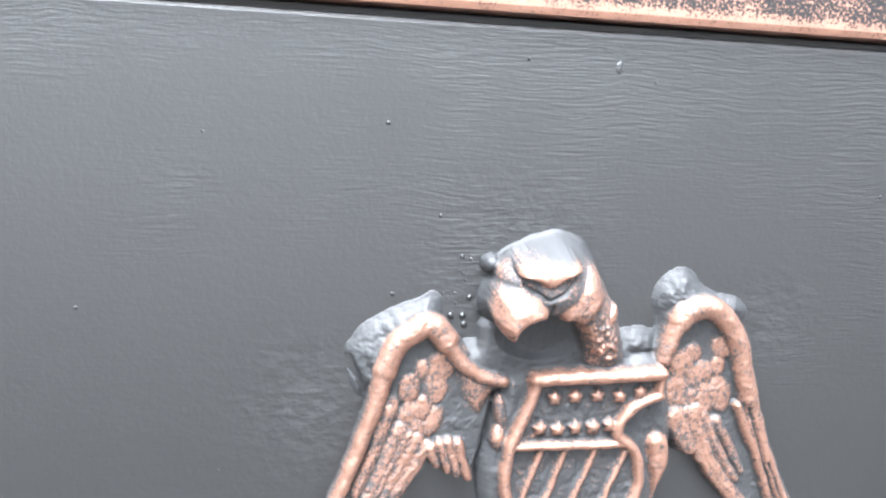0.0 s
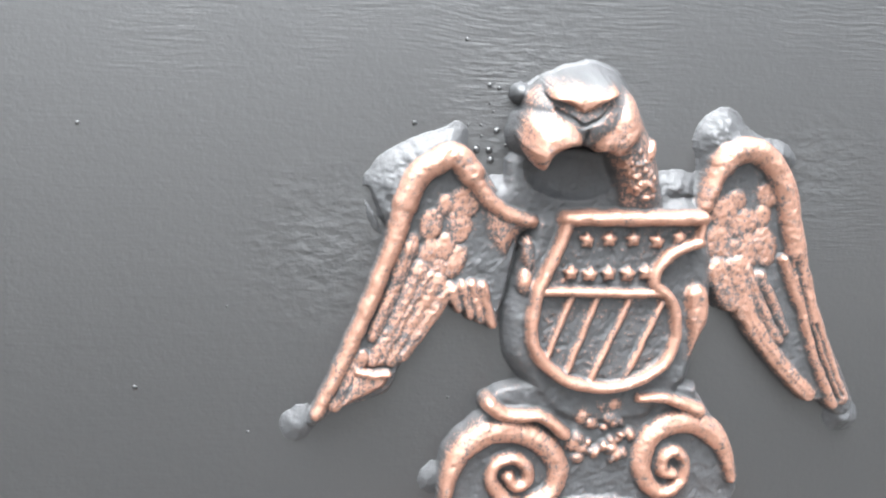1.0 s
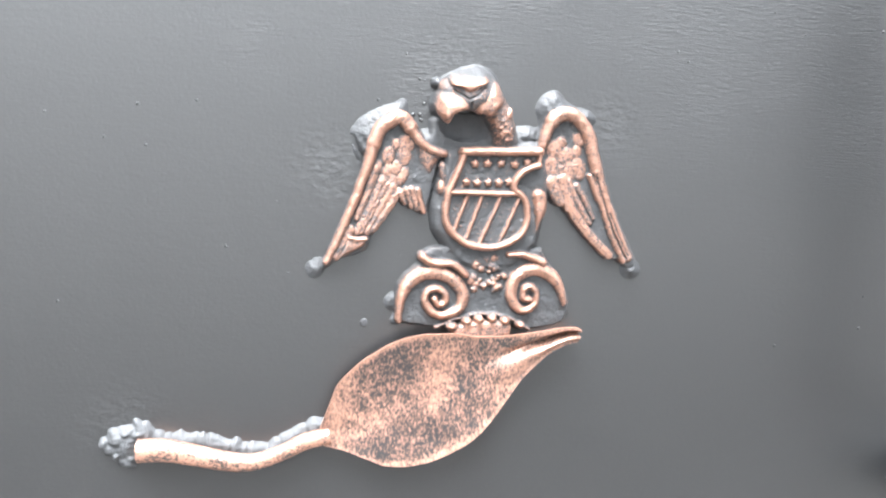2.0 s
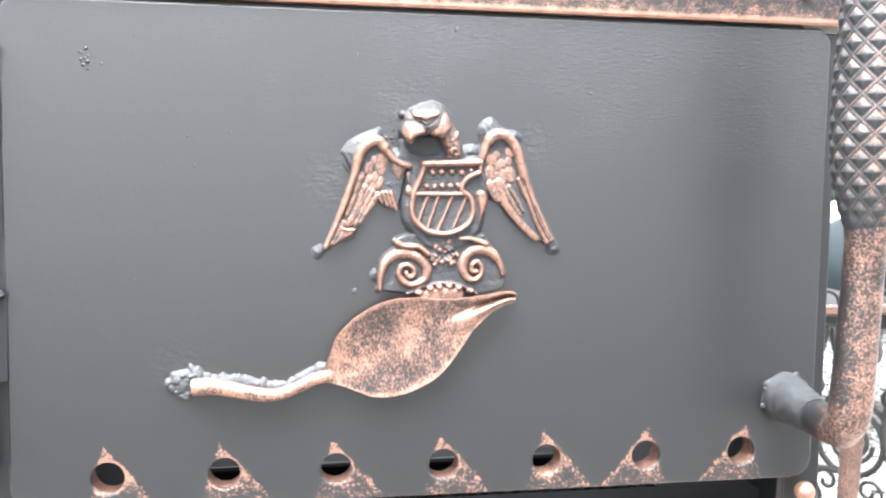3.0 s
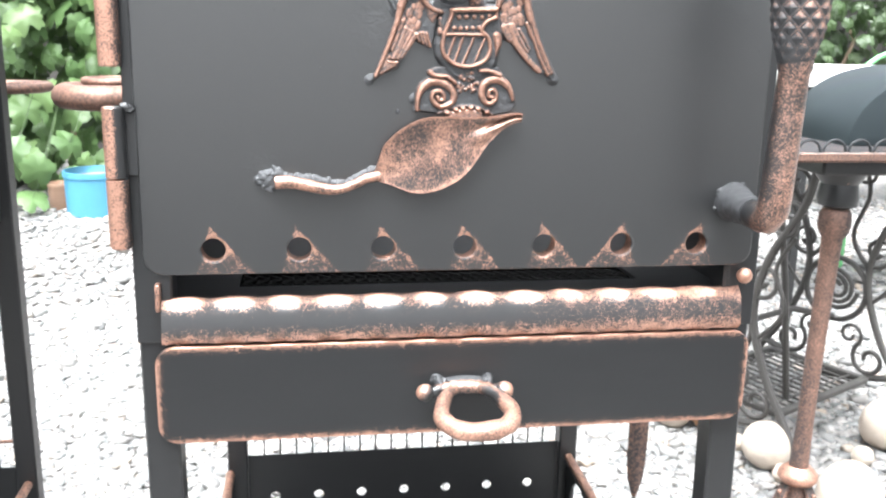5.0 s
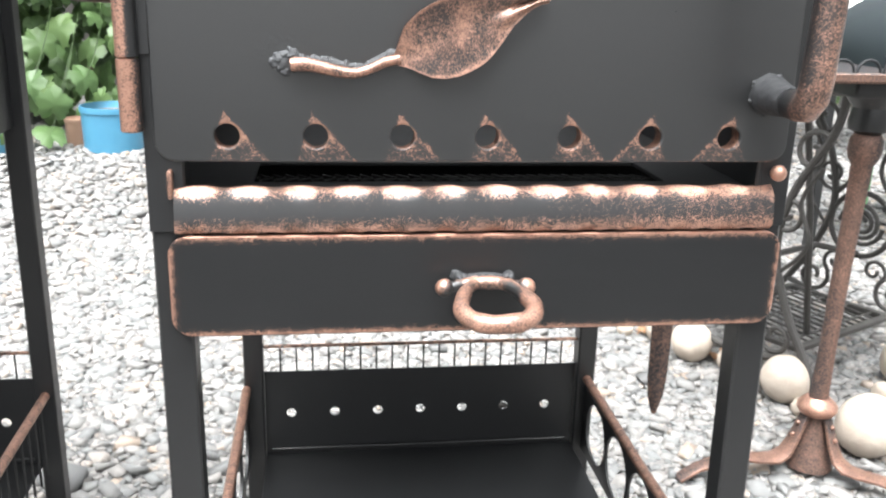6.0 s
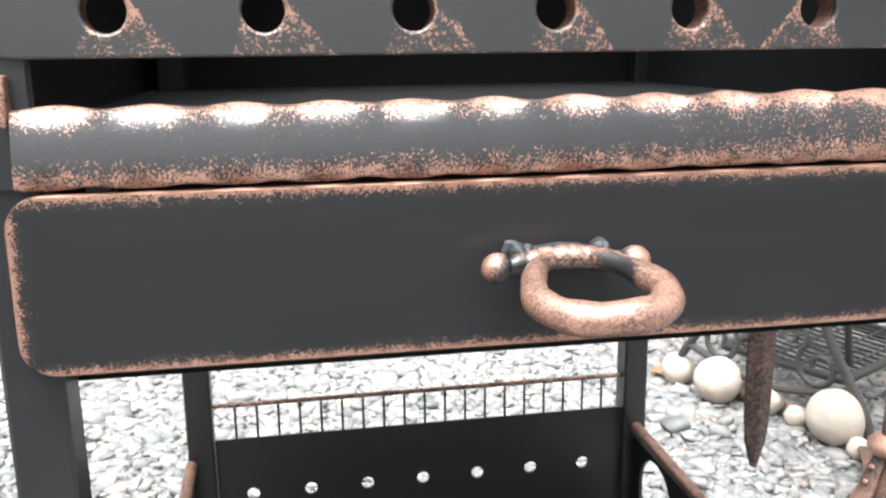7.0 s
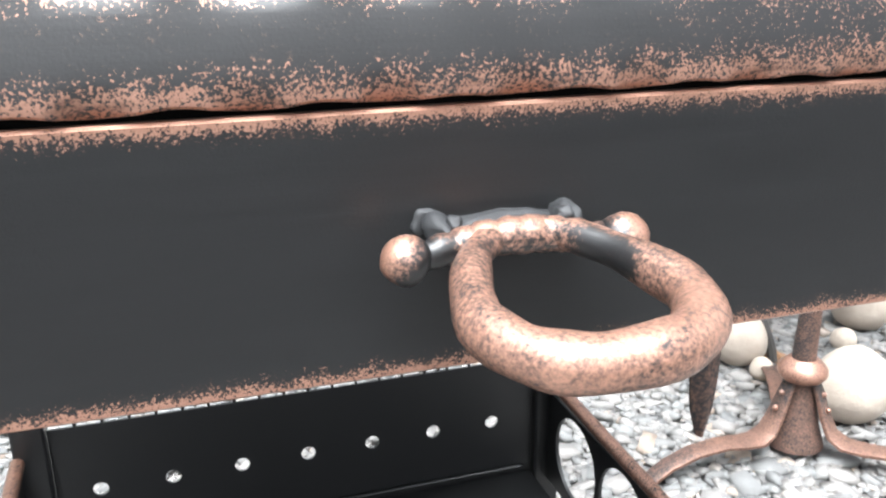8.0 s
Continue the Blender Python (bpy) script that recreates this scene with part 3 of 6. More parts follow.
part("pull_pin", pull_pin(), M_MOTTLE, drawer, "rough copper brushed pin", wear=lambda x, y, z: -0.20 + 0.35 * np.clip((z - 0.6640) * 220, 0, 1) - 0.2 * np.clip((np.abs(x) - 0.018) / 0.006, 0, 1), angle=60)
for sx in (-0.0205, 0.0195):
    part("weld_lug", joined(lump((sx, -0.0120, 0.6655), (0.0042, 0.0082, 0.0042), 8 + sx * 100, 0.35), lump((sx * 1.12, -0.0050, 0.6662), (0.0052, 0.0040, 0.0050), 3 + sx * 100, 0.4), lump((sx * 0.85, -0.0170, 0.6672), (0.0028, 0.0036, 0.0026), 5 + sx * 100, 0.4)), M_CAST, drawer, "grey blob of weld", wear=lambda x, y, z: 0 * x)
part("weld_plate", lump((0.0, -0.0080, 0.6640), (0.0185, 0.0065, 0.0038), 21, 0.25, 3, 2.2), M_CAST, drawer, "grey weld between the pin and the drawer", wear=lambda x, y, z: 0 * x)

# ---- door ----
door = part("door", plate([round_rect(-0.2495, 0.2465, 0.7555, 1.046, (0.016, 0.014, 0.010, 0.012))] + [circle(x, 0.775, 0.0092, 32) for x in HOLES], -0.0006, 0.0034, 0.0014), M_DOOR, grill,
            "dark grey painted steel door, closed", wear=lambda x, y, z: 0 * x, angle=8)
for x in HOLES:
    # bright copper stands in for sky light on the hole's lower lip
    part("hole_collar", sweep([(x, 0.0036, 0.775), (x, 0.0166, 0.775)], 0.0102, 32, cap=False), M_MOTTLE, door, "vent hole lining with sky light put into its colour", wear=lambda x, y, z: 0.12 + 0 * x, angle=30)


def pebbled_drop(x, z, r, seed):
    return lump((x, -0.0006, z), (r, r * 0.7, r), seed, 0.2, 2)


def hinge(z0, z1):
    x, y, r = -0.2632, -0.0045, 0.0080
    mid = (z0 + z1) / 2
    h = part("hinge", lathe([(r - 0.001, z0), (r, z0 + 0.001), (r, mid - 0.001), (r - 0.0012, mid - 0.0003)], 24, "z", (x, y, 0)), M_COPPER, door, "welded barrel hinge with worn copper finish", wear=lambda x, y, z: 0.12 - 0.42 * np.clip((x + 0.260) * 300, 0, 1))
    part("hinge_barrel", lathe([(r - 0.0012, mid + 0.0003), (r, mid + 0.001), (r, z1 - 0.001), (r - 0.001, z1)], 24, "z", (x, y, 0)), M_COPPER, door, "copper brushed hinge barrel", wear=lambda x, y, z: 0.05 - 0.75 * np.clip((x + 0.2625) * 300, 0, 1))
    part("hinge_strap", box(-0.2600, -0.2480, -0.0020, -0.0002, mid + 0.002, z1 - 0.001, 0.0005), M_PAINT, door, wear=lambda x, y, z: 0 * x)
    part("weld_seam", joined(*[lump((-0.2545 + 0.0035 * math.sin(k), -0.0045, z1 - 0.001 + 0.0012 * math.cos(2 * k)), (0.004, 0.0035, 0.0032), k, 0.3, 2) for k in range(3)]), M_PAINT, door, wear=lambda x, y, z: 0 * x)


hinge(0.913, 1.0185)
hinge(0.7785, 0.8845)


# ---- pine cone handle ----
def cone_grip():
    cx, cy, z0, z1 = 0.2215, -0.080, 0.9215, 1.078
    nz, nt = 260, 288
    bm = bmesh.new()
    rows = []
    for i in range(nz + 1):
        z = z0 + (z1 - z0) * i / nz
        u = (z - z0) / (z1 - z0)
        prof = 0.0112 + 0.0098 * math.sin(math.pi / 2 * min(1, u / 0.38)) ** 0.75 if u < 0.38 else 0.0210 - 0.005 * ((u - 0.38) / 0.62) ** 2
        amp = 0.0024 * min(1, u * 5 + 0.15)
        row = []
        for k in range(nt):
            t = 2 * math.pi * k / nt
            p, q = 9 * t / (2 * math.pi), (z - z0) / 0.0138
            a, b = (p + q) % 1.0, (p - q) % 1.0
            da, db = min(a, 1 - a), min(b, 1 - b)
            ridge = max(0, 1 - min(da, db) / 0.11)
            pyr = min(da, db) * 2
            r = prof - 0.0019 + amp * (1.05 * (1 - (1 - pyr) ** 1.7) + 0.50 * ridge)
            row.append(bm.verts.new((cx + r * math.cos(t), cy + r * math.sin(t), z)))
        rows.append(row)
    for a, c in zip(rows, rows[1:]):
        for k in range(nt):
            bm.faces.new((a[k], a[(k + 1) % nt], c[(k + 1) % nt], c[k]))
    bm.faces.new(list(reversed(rows[0])))
    bm.faces.new(rows[-1])
    return bm


def cone_wear_shade(x, y, z):
    t = np.arctan2(y + 0.080, x - 0.2215)
    p, q = 9 * t / (2 * np.pi), (z - 0.9215) / 0.0138
    a, b = (p + q) % 1.0, (p - q) % 1.0
    da, db = np.minimum(a, 1 - a), np.minimum(b, 1 - b)
    ridge = np.clip(1 - np.minimum(da, db) / 0.10, 0, 1)
    # upper half of each scale coppered, lower dark: top light put into colour
    high = np.clip(((p + q) % 1.0 - (p - q) % 1.0) * 2.2 + 0.15, -0.6, 1)
    core = np.clip(np.minimum(da, db) * 5 - 0.2, 0, 1)
    side = np.clip(0.5 + 0.5 * np.cos(t + 0.7), 0, 1)
    return -0.24 + 0.50 * ridge + 0.60 * high * core + 0.44 * side - 0.2 * np.clip((0.960 - z) / 0.03, 0, 1)


part("cone_grip", cone_grip(), M_CAST, door, "cast pine cone grip with copper rubbed scales", wear=cone_wear_shade, angle=0)
part("handle_rod", sweep([(0.2225, -0.080, 0.9285), (0.2225, -0.080, 0.9225), (0.2220, -0.080, 0.9180), (0.2205, -0.080, 0.885), (0.2190, -0.080, 0.850), (0.2180, -0.080, 0.828), (0.2175, -0.0785, 0.8165), (0.2170, -0.073, 0.8100), (0.2180, -0.062, 0.8085), (0.2200, -0.045, 0.8090)],
                           [0.0118, 0.0124, 0.0110, 0.0112, 0.0115, 0.0118, 0.0117, 0.0113, 0.0108, 0.0107], 24), M_MOTTLE, door, "bent copper brushed handle rod", wear=lambda x, y, z: -0.16 + 0.2 * np.clip((0.86 - z) / 0.05, 0, 1) - 0.5 * np.clip((y + 0.066) / 0.012, 0, 1) - 0.25 * np.clip((0.2125 - x) / 0.004, 0, 1), angle=50)
def handle_stub():
    """A rough cast stub with its collar of weld."""
    pts = [(0.2200 + 0.0050 * k / 24, -0.046 + 0.047 * k / 24, 0.8090 + 0.0010 * k / 24) for k in range(25)]
    rad = [0.0110 + 0.0056 * (k / 24) ** 1.4 for k in range(25)]
    bm = sweep(pts, rad, 40)
    for v in bm.verts:
        axis = Vector((0.2225, v.co.y, 0.8095))
        out = (v.co - axis).normalized()
        v.co += out * (0.0011 * noise.noise(v.co * 190) + 0.0006 * noise.noise(v.co * 520))
    welds = [lump((0.2250 + 0.0152 * math.cos(a), -0.0016, 0.8100 + 0.0152 * math.sin(a)), (q, 0.0022, q * 0.8), a, 0.5, 2) for a, q in ((0.3, 0.0026), (1.1, 0.0034), (1.7, 0.0022), (2.5, 0.0036), (2.75, 0.0020), (3.5, 0.0030), (4.6, 0.0024))]
    return joined(bm, *welds)


part("handle_stub", handle_stub(), M_CAST, door, "dark painted stub welded to the door", wear=lambda x, y, z: 0.02 + 0 * x, angle=60)


# ---- cast eagle on the door (millimetres about x = 0, z = 0.940) ----
def blur(a, n):
    for axis in (0, 1):
        p = np.pad(a, [(n + 1, n) if i == axis else (0, 0) for i in (0, 1)], mode="edge")
        c = np.cumsum(p, axis)
        hi = np.take(c, range(2 * n + 1, c.shape[axis]), axis)
        lo = np.take(c, range(0, c.shape[axis] - 2 * n - 1), axis)
        a = (hi - lo) / (2 * n + 1)
    return a


def line_dist(X, Z, pts):
    """Distance to a polyline, and how far along it (0 to 1) the nearest point lies."""
    best = np.full(X.shape, 1e9)
    along = np.zeros(X.shape)
    n = len(pts) - 1
    for i in range(n):
        (ax, az), (bx, bz) = pts[i], pts[i + 1]
        dx, dz = bx - ax, bz - az
        t = np.clip(((X - ax) * dx + (Z - az) * dz) / (dx * dx + dz * dz + 1e-12), 0, 1)
        d = np.hypot(X - ax - t * dx, Z - az - t * dz)
        w = d < best
        best[w] = d[w]
        along[w] = ((i + t) / n)[w]
    return best, along


def curve_pts(pts, n=6):
    """Catmull-Rom through pts."""
    p = [pts[0]] + list(pts) + [pts[-1]]
    out = []
    for i in range(1, len(p) - 2):
        for k in range(n):
            t = k / n
            q = []
            for j in (0, 1):
                a, b, c, d = p[i - 1][j], p[i][j], p[i + 1][j], p[i + 2][j]
                q.append(0.5 * (2 * b + (c - a) * t + (2 * a - 5 * b + 4 * c - d) * t * t + (3 * b - a - 3 * c + d) * t ** 3))
            out.append(tuple(q))
    return out + [pts[-1]]


def cord(X, Z, pts, r0, r1, h0, h1=None, power=0.5):
    """A rounded ridge along pts, tapering from r0 to r1 in half width and h0 to h1 in height."""
    d, s = line_dist(X, Z, pts)
    r = r0 + (r1 - r0) * s
    h = h0 + ((h0 if h1 is None else h1) - h0) * s
    return h * np.clip(1 - (d / r) ** 2, 0, 1) ** power


def blob(X, Z, cx, cz, rx, rz, h, turn=0.0, power=0.5):
    c, s = math.cos(radians(turn)), math.sin(radians(turn))
    u, v = ((X - cx) * c + (Z - cz) * s) / rx, (-(X - cx) * s + (Z - cz) * c) / rz
    return h * np.clip(1 - u * u - v * v, 0, 1) ** power


def inside(X, Z, pts, soft):
    """1 inside a closed outline, falling to 0 over soft at its edge."""
    hit = np.zeros(X.shape, bool)
    n = len(pts)
    for i in range(n):
        (ax, az), (bx, bz) = pts[i], pts[(i + 1) % n]
        if az == bz:
            continue
        cross = ((az > Z) != (bz > Z)) & (X < (bx - ax) * (Z - az) / (bz - az) + ax)
        hit ^= cross
    d, _ = line_dist(X, Z, list(pts) + [pts[0]])
    sd = np.where(hit, d, -d)
    t = np.clip(sd / soft, 0, 1)
    return 1 - (1 - t) ** 2


def soft_max(a, b, k):
    """Union of two reliefs with a fillet k deep where they meet."""
    t = np.clip(0.5 + 0.5 * (a - b) / k, 0, 1)
    return b + (a - b) * t + k * t * (1 - t) * np.clip(np.minimum(a, b) * 2 / k, 0, 1)


def streaks(shape, length, seed):
    """Marks of a dry brush: noise drawn out along the rows' upright direction."""
    rng = np.random.default_rng(seed)
    a = rng.normal(0, 1, shape)
    p = np.pad(a, ((length, length), (0, 0)), mode="wrap")
    c = np.cumsum(p, 0)
    a = (c[2 * length:] - c[:-2 * length]) / math.sqrt(2 * length)
    return a


def fbm(X, Z, scale, seed):
    """Smooth uneven field made of a few turned sine waves."""
    out = np.zeros(X.shape)
    rng = np.random.default_rng(seed)
    for k in range(14):
        a, ph, f = rng.uniform(0, math.pi), rng.uniform(0, 6.28), scale * 2 ** rng.uniform(-0.7, 1.6)
        out += np.sin((X * math.cos(a) + Z * math.sin(a)) * f + ph) / (f / scale) ** 0.6
    return out / 6


def relief_mesh(name, X, Z, h, y_back, floor=0.12, dz=0.0):
    """A mesh from a relief over the grid X, Z (mm), standing proud of the plane y_back."""
    ok = h > floor
    face = ok[:-1, :-1] | ok[1:, :-1] | ok[:-1, 1:] | ok[1:, 1:]
    used = np.zeros(h.shape, bool)
    for a in (slice(None, -1), slice(1, None)):
        for b in (slice(None, -1), slice(1, None)):
            used[a, b] |= face
    idx = np.full(h.shape, -1)
    idx[used] = np.arange(used.sum())
    depth = np.where(ok, h, -0.3)
    co = np.stack([X[used] / 1000, y_back - depth[used] / 1000, 0.940 + (Z + dz)[used] / 1000], 1)
    q = np.stack([idx[:-1, :-1][face], idx[:-1, 1:][face], idx[1:, 1:][face], idx[1:, :-1][face]], 1)
    me = bpy.data.meshes.new(name)
    me.from_pydata(co.tolist(), [], q.tolist())
    return me, used


STEP = 0.33
EX, EZ = np.meshgrid(np.arange(-86, 74, STEP), np.arange(-69, 60, STEP))


class Relief:
    """A growing relief with its copper: h in millimetres, w what the dry brush left."""

    def __init__(self, X, Z):
        self.X, self.Z = X, Z
        self.h, self.w = np.zeros(X.shape), np.zeros(X.shape)

    def lay(self, c, base, copper, blend=0.0):
        """Lays the shape c (0 outside) on a base height, with copper on its upper part."""
        on = c > 0.01
        top = (base + c) * on
        self.h = soft_max(self.h, top, blend) if blend else np.maximum(self.h, top)
        won = on & (top >= self.h - 0.35)
        k = np.clip(c / (c.max() + 1e-9) * 1.2 + 0.02, 0, 1)
        self.w = np.where(won, copper * k, self.w)

    def cord(self, pts, r0, r1, base, h0, h1, copper, power=0.6, blend=0.0):
        self.lay(cord(self.X, self.Z, pts, r0, r1, h0, h1, power), base, copper, blend)

    def blob(self, cx, cz, rx, rz, base, h, turn, copper, power=0.6, blend=0.0):
        self.lay(blob(self.X, self.Z, cx, cz, rx, rz, h, turn, power), base, copper, blend)

    def poly(self, pts, base, h, soft, copper, blend=0.0):
        ring = curve_pts([pts[-1]] + list(pts) + [pts[0], pts[1]], 4)[4:-8]
        self.lay(h * inside(self.X, self.Z, ring, soft), base, copper, blend)

    def groove(self, pts, r, depth):
        c = cord(self.X, self.Z, pts, r, r * 0.8, 1.0, 0.8, 0.8)
        self.h -= depth * c
        self.w = self.w * (1 - np.clip(1.6 * c, 0, 1))


def feather(R, pts, r0, r1, h, copper):
    """One long feather: rounded vane, with fine barbs running along it."""
    d, s = line_dist(R.X, R.Z, curve_pts(pts, 6))
    r = r0 + (r1 - r0) * s
    vane = np.clip(1 - (d / (1.38 * r)) ** 2, 0, 1) ** 0.4
    R.lay(vane * 0.8 * h * (1 - 0.25 * s) * (0.95 + 0.05 * np.cos(d * 4.0)), 2.9, copper)


def wings(R):
    left = [(-24, 20), (-31, 24), (-36, 30), (-42, 34), (-50, 31), (-55.5, 24), (-57.5, 12), (-61, 2), (-64.6, -8), (-68.6, -18), (-72, -26), (-74.6, -33), (-72, -34.4), (-67, -30.2), (-56.3, -26.7), (-52.5, -19.7), (-48.8, -11.4), (-44.3, -7.1), (-42.4, -4.4), (-40.9, -5), (-35.2, -8.4), (-30.2, -9.6), (-28.5, -4), (-26, 8)]
    right = [(19, 20), (21, 32), (26, 38), (33, 39), (40, 35.5), (45, 29.5), (47.8, 21), (50.8, 11), (54.8, -1), (60.8, -14), (67.6, -26.8), (66.6, -31), (63.4, -32), (58.3, -28), (55.9, -28.3), (49.8, -24.2), (44.3, -18.2), (37.3, -11.6), (31.8, -3.6), (26.4, -3.7), (23, 4)]
    wob = fbm(R.X, R.Z, 0.5, 1)
    for sheet in (left, right):
        R.poly(sheet, 0.0, 3.0, 1.3, 0.0)
    R.h += 0.22 * wob * (R.h > 2)
    # coverts
    for cx, cz, rx, rz, tn in ((-39.6, 20.4, 3.0, 3.3, 0), (-47.3, 14.9, 2.1, 3.3, -12), (-40.6, 15.1, 2.3, 3.8, 0), (-43.6, 9.7, 1.9, 2.8, -8), (-44.2, 19.8, 1.5, 2.2, -15), (-52.0, 8.4, 1.6, 4.0, -14), (-47.6, 7.2, 1.7, 4.0, -14), (-40.9, 6.4, 1.8, 3.6, -18), (-45.2, 4.2, 1.6, 2.6, -20)):
        R.blob(cx, cz, rx * 1.32, rz * 1.2, 2.9, 0.9, tn, 0.70, 0.35)
    for cx, cz, rx, rz, tn in ((26.0, 20.5, 3.0, 3.6, 5), (25.3, 13.4, 2.6, 4.2, 0), (31.2, 18.0, 3.2, 3.2, 20), (32.6, 11.4, 2.4, 4.2, 12), (37.4, 12.4, 2.5, 4.4, 14), (37.4, 25.4, 2.6, 2.6, 0), (29.0, 10.4, 2.0, 3.4, 8), (29.0, 23.8, 2.0, 2.2, 0), (36.2, 20.0, 1.6, 2.4, 0)):
        R.blob(cx, cz, rx * 1.32, rz * 1.2, 2.9, 0.9, tn, 0.74, 0.35)
    # flight feathers
    for pts, r0, r1, cop in (([(-52.3, 9.4), (-55.1, 0), (-59.6, -12)], 1.5, 1.1, 0.62), ([(-49.4, 4.2), (-55.0, -10), (-59.5, -18)], 1.7, 1.3, 0.66), ([(-47.2, 3.0), (-52.0, -6.8), (-57.6, -18)], 1.2, 1.0, 0.55), ([(-45.2, 1.6), (-50, -8), (-55.2, -17.5)], 1.7, 1.3, 0.68), ([(-42.4, -0.4), (-47.2, -8), (-52.6, -16.5)], 1.6, 1.3, 0.62), ([(-62.5, -17), (-65, -23), (-68, -29)], 1.5, 1.2, 0.6)):
        feather(R, pts, r0, r1, 2.3, cop)
    for pts, r0, r1, cop in (([(25.2, 6.2), (27.2, 2), (30.0, -2)], 2.3, 1.9, 0.70), ([(28.6, 7.7), (31.6, 1.5), (33.4, -5.6)], 1.5, 1.1, 0.55), ([(30.6, 7.7), (35.6, -6.0), (44.2, -16.6), (53.9, -25.7)], 1.9, 1.5, 0.78), ([(33, 6.4), (37.5, -2), (43.9, -11.3)], 1.4, 1.0, 0.62), ([(36.9, 5), (42, -3), (45.5, -9.3)], 1.2, 0.8, 0.5)):
        feather(R, pts, r0, r1, 2.4, cop)
    # folded lobe near one tip, small tuft under the shoulder
    R.poly([(-67.6, -30.2), (-66, -26), (-63.4, -20.2), (-57.5, -20.4), (-55.3, -20.6), (-56.4, -24), (-60, -26.4)], 2.0, 3.2, 1.6, 0.62)
    R.cord([(-63.0, -20.4), (-59.5, -21.2), (-55.8, -20.8)], 1.0, 0.9, 4.2, 1.6, 1.6, 0.85)
    for a, b in (((-41.4, -0.6), (-39.6, -5.0)), ((-39.2, 0.6), (-36.6, -6.4)), ((-37.0, 1.0), (-34.0, -7.4)), ((-34.4, 0.6), (-31.2, -8.6))):
        R.cord([a, b], 1.6, 1.2, 3.0, 2.4, 1.8, 0.68)
    # leading edges, arched at the shoulder
    la = curve_pts([(-23, 16.7), (-29.9, 18.4), (-34.8, 22.1), (-38.5, 27.2), (-42.7, 31.2), (-47.8, 29.0), (-51.5, 25.4), (-54.0, 18.4), (-55.6, 11.0), (-57.8, 4.4), (-61.1, -4.9), (-64.2, -12.9), (-67.6, -21.0), (-70.5, -27.7), (-72.2, -31.0)])
    ra = curve_pts([(20.4, 22.3), (21.8, 27.2), (23.4, 31.3), (26.4, 35.0), (31.3, 36.2), (36.6, 33.4), (40.8, 27.6), (43.7, 18.3), (46.4, 10.0), (49.8, 0.1), (54.4, -10.0), (58.8, -18.8), (63.2, -26.6)])
    R.poly([(-36.4, 20.4), (-30, 19), (-23.4, 16.6), (-26, 12.6), (-28.6, 7.2), (-30.6, 8.2), (-34.6, 13.6)], 2.4, 2.2, 4.0, 0.55)
    R.cord(la[:22], 1.9, 2.5, 3.2, 2.6, 4.0, 0.92, 0.7)
    R.cord(la[50:], 2.1, 1.6, 2.8, 3.4, 2.2, 0.86, 0.45)
    R.cord(la[36:54], 3.1, 2.1, 2.8, 4.2, 3.4, 0.88, 0.45)
    R.cord(la[18:42], 3.3, 3.1, 2.8, 4.4, 4.2, 0.92, 0.45)
    R.cord(curve_pts([(42.6, 9.4), (46.4, 1.1), (49.6, -4.6), (54.2, -16.3), (60.9, -28.2)]), 1.5, 1.5, 2.9, 2.8, 2.2, 0.80)
    R.cord(ra[44:], 2.8, 2.2, 2.8, 3.6, 2.2, 0.86, 0.45)
    R.cord(ra[:20], 2.5, 2.9, 3.2, 3.0, 4.4, 0.80, 0.7)
    R.cord(ra[14:48], 3.5, 2.9, 2.8, 4.6, 3.8, 0.92, 0.45)
    R.groove(ra[58:72], 0.45, 0.8)
    R.groove(curve_pts([(45.4, 9), (49.4, -1.4), (54.6, -13.6), (61.4, -26.6)]), 0.5, 1.0)


LEAN = 0.42


def raised(pts, h):
    """Where to lay points that stand h high, so that they come to lie right once the head is bent forward."""
    return [(x, z + LEAN * max(0.0, h - 5.0)) for x, z in pts]


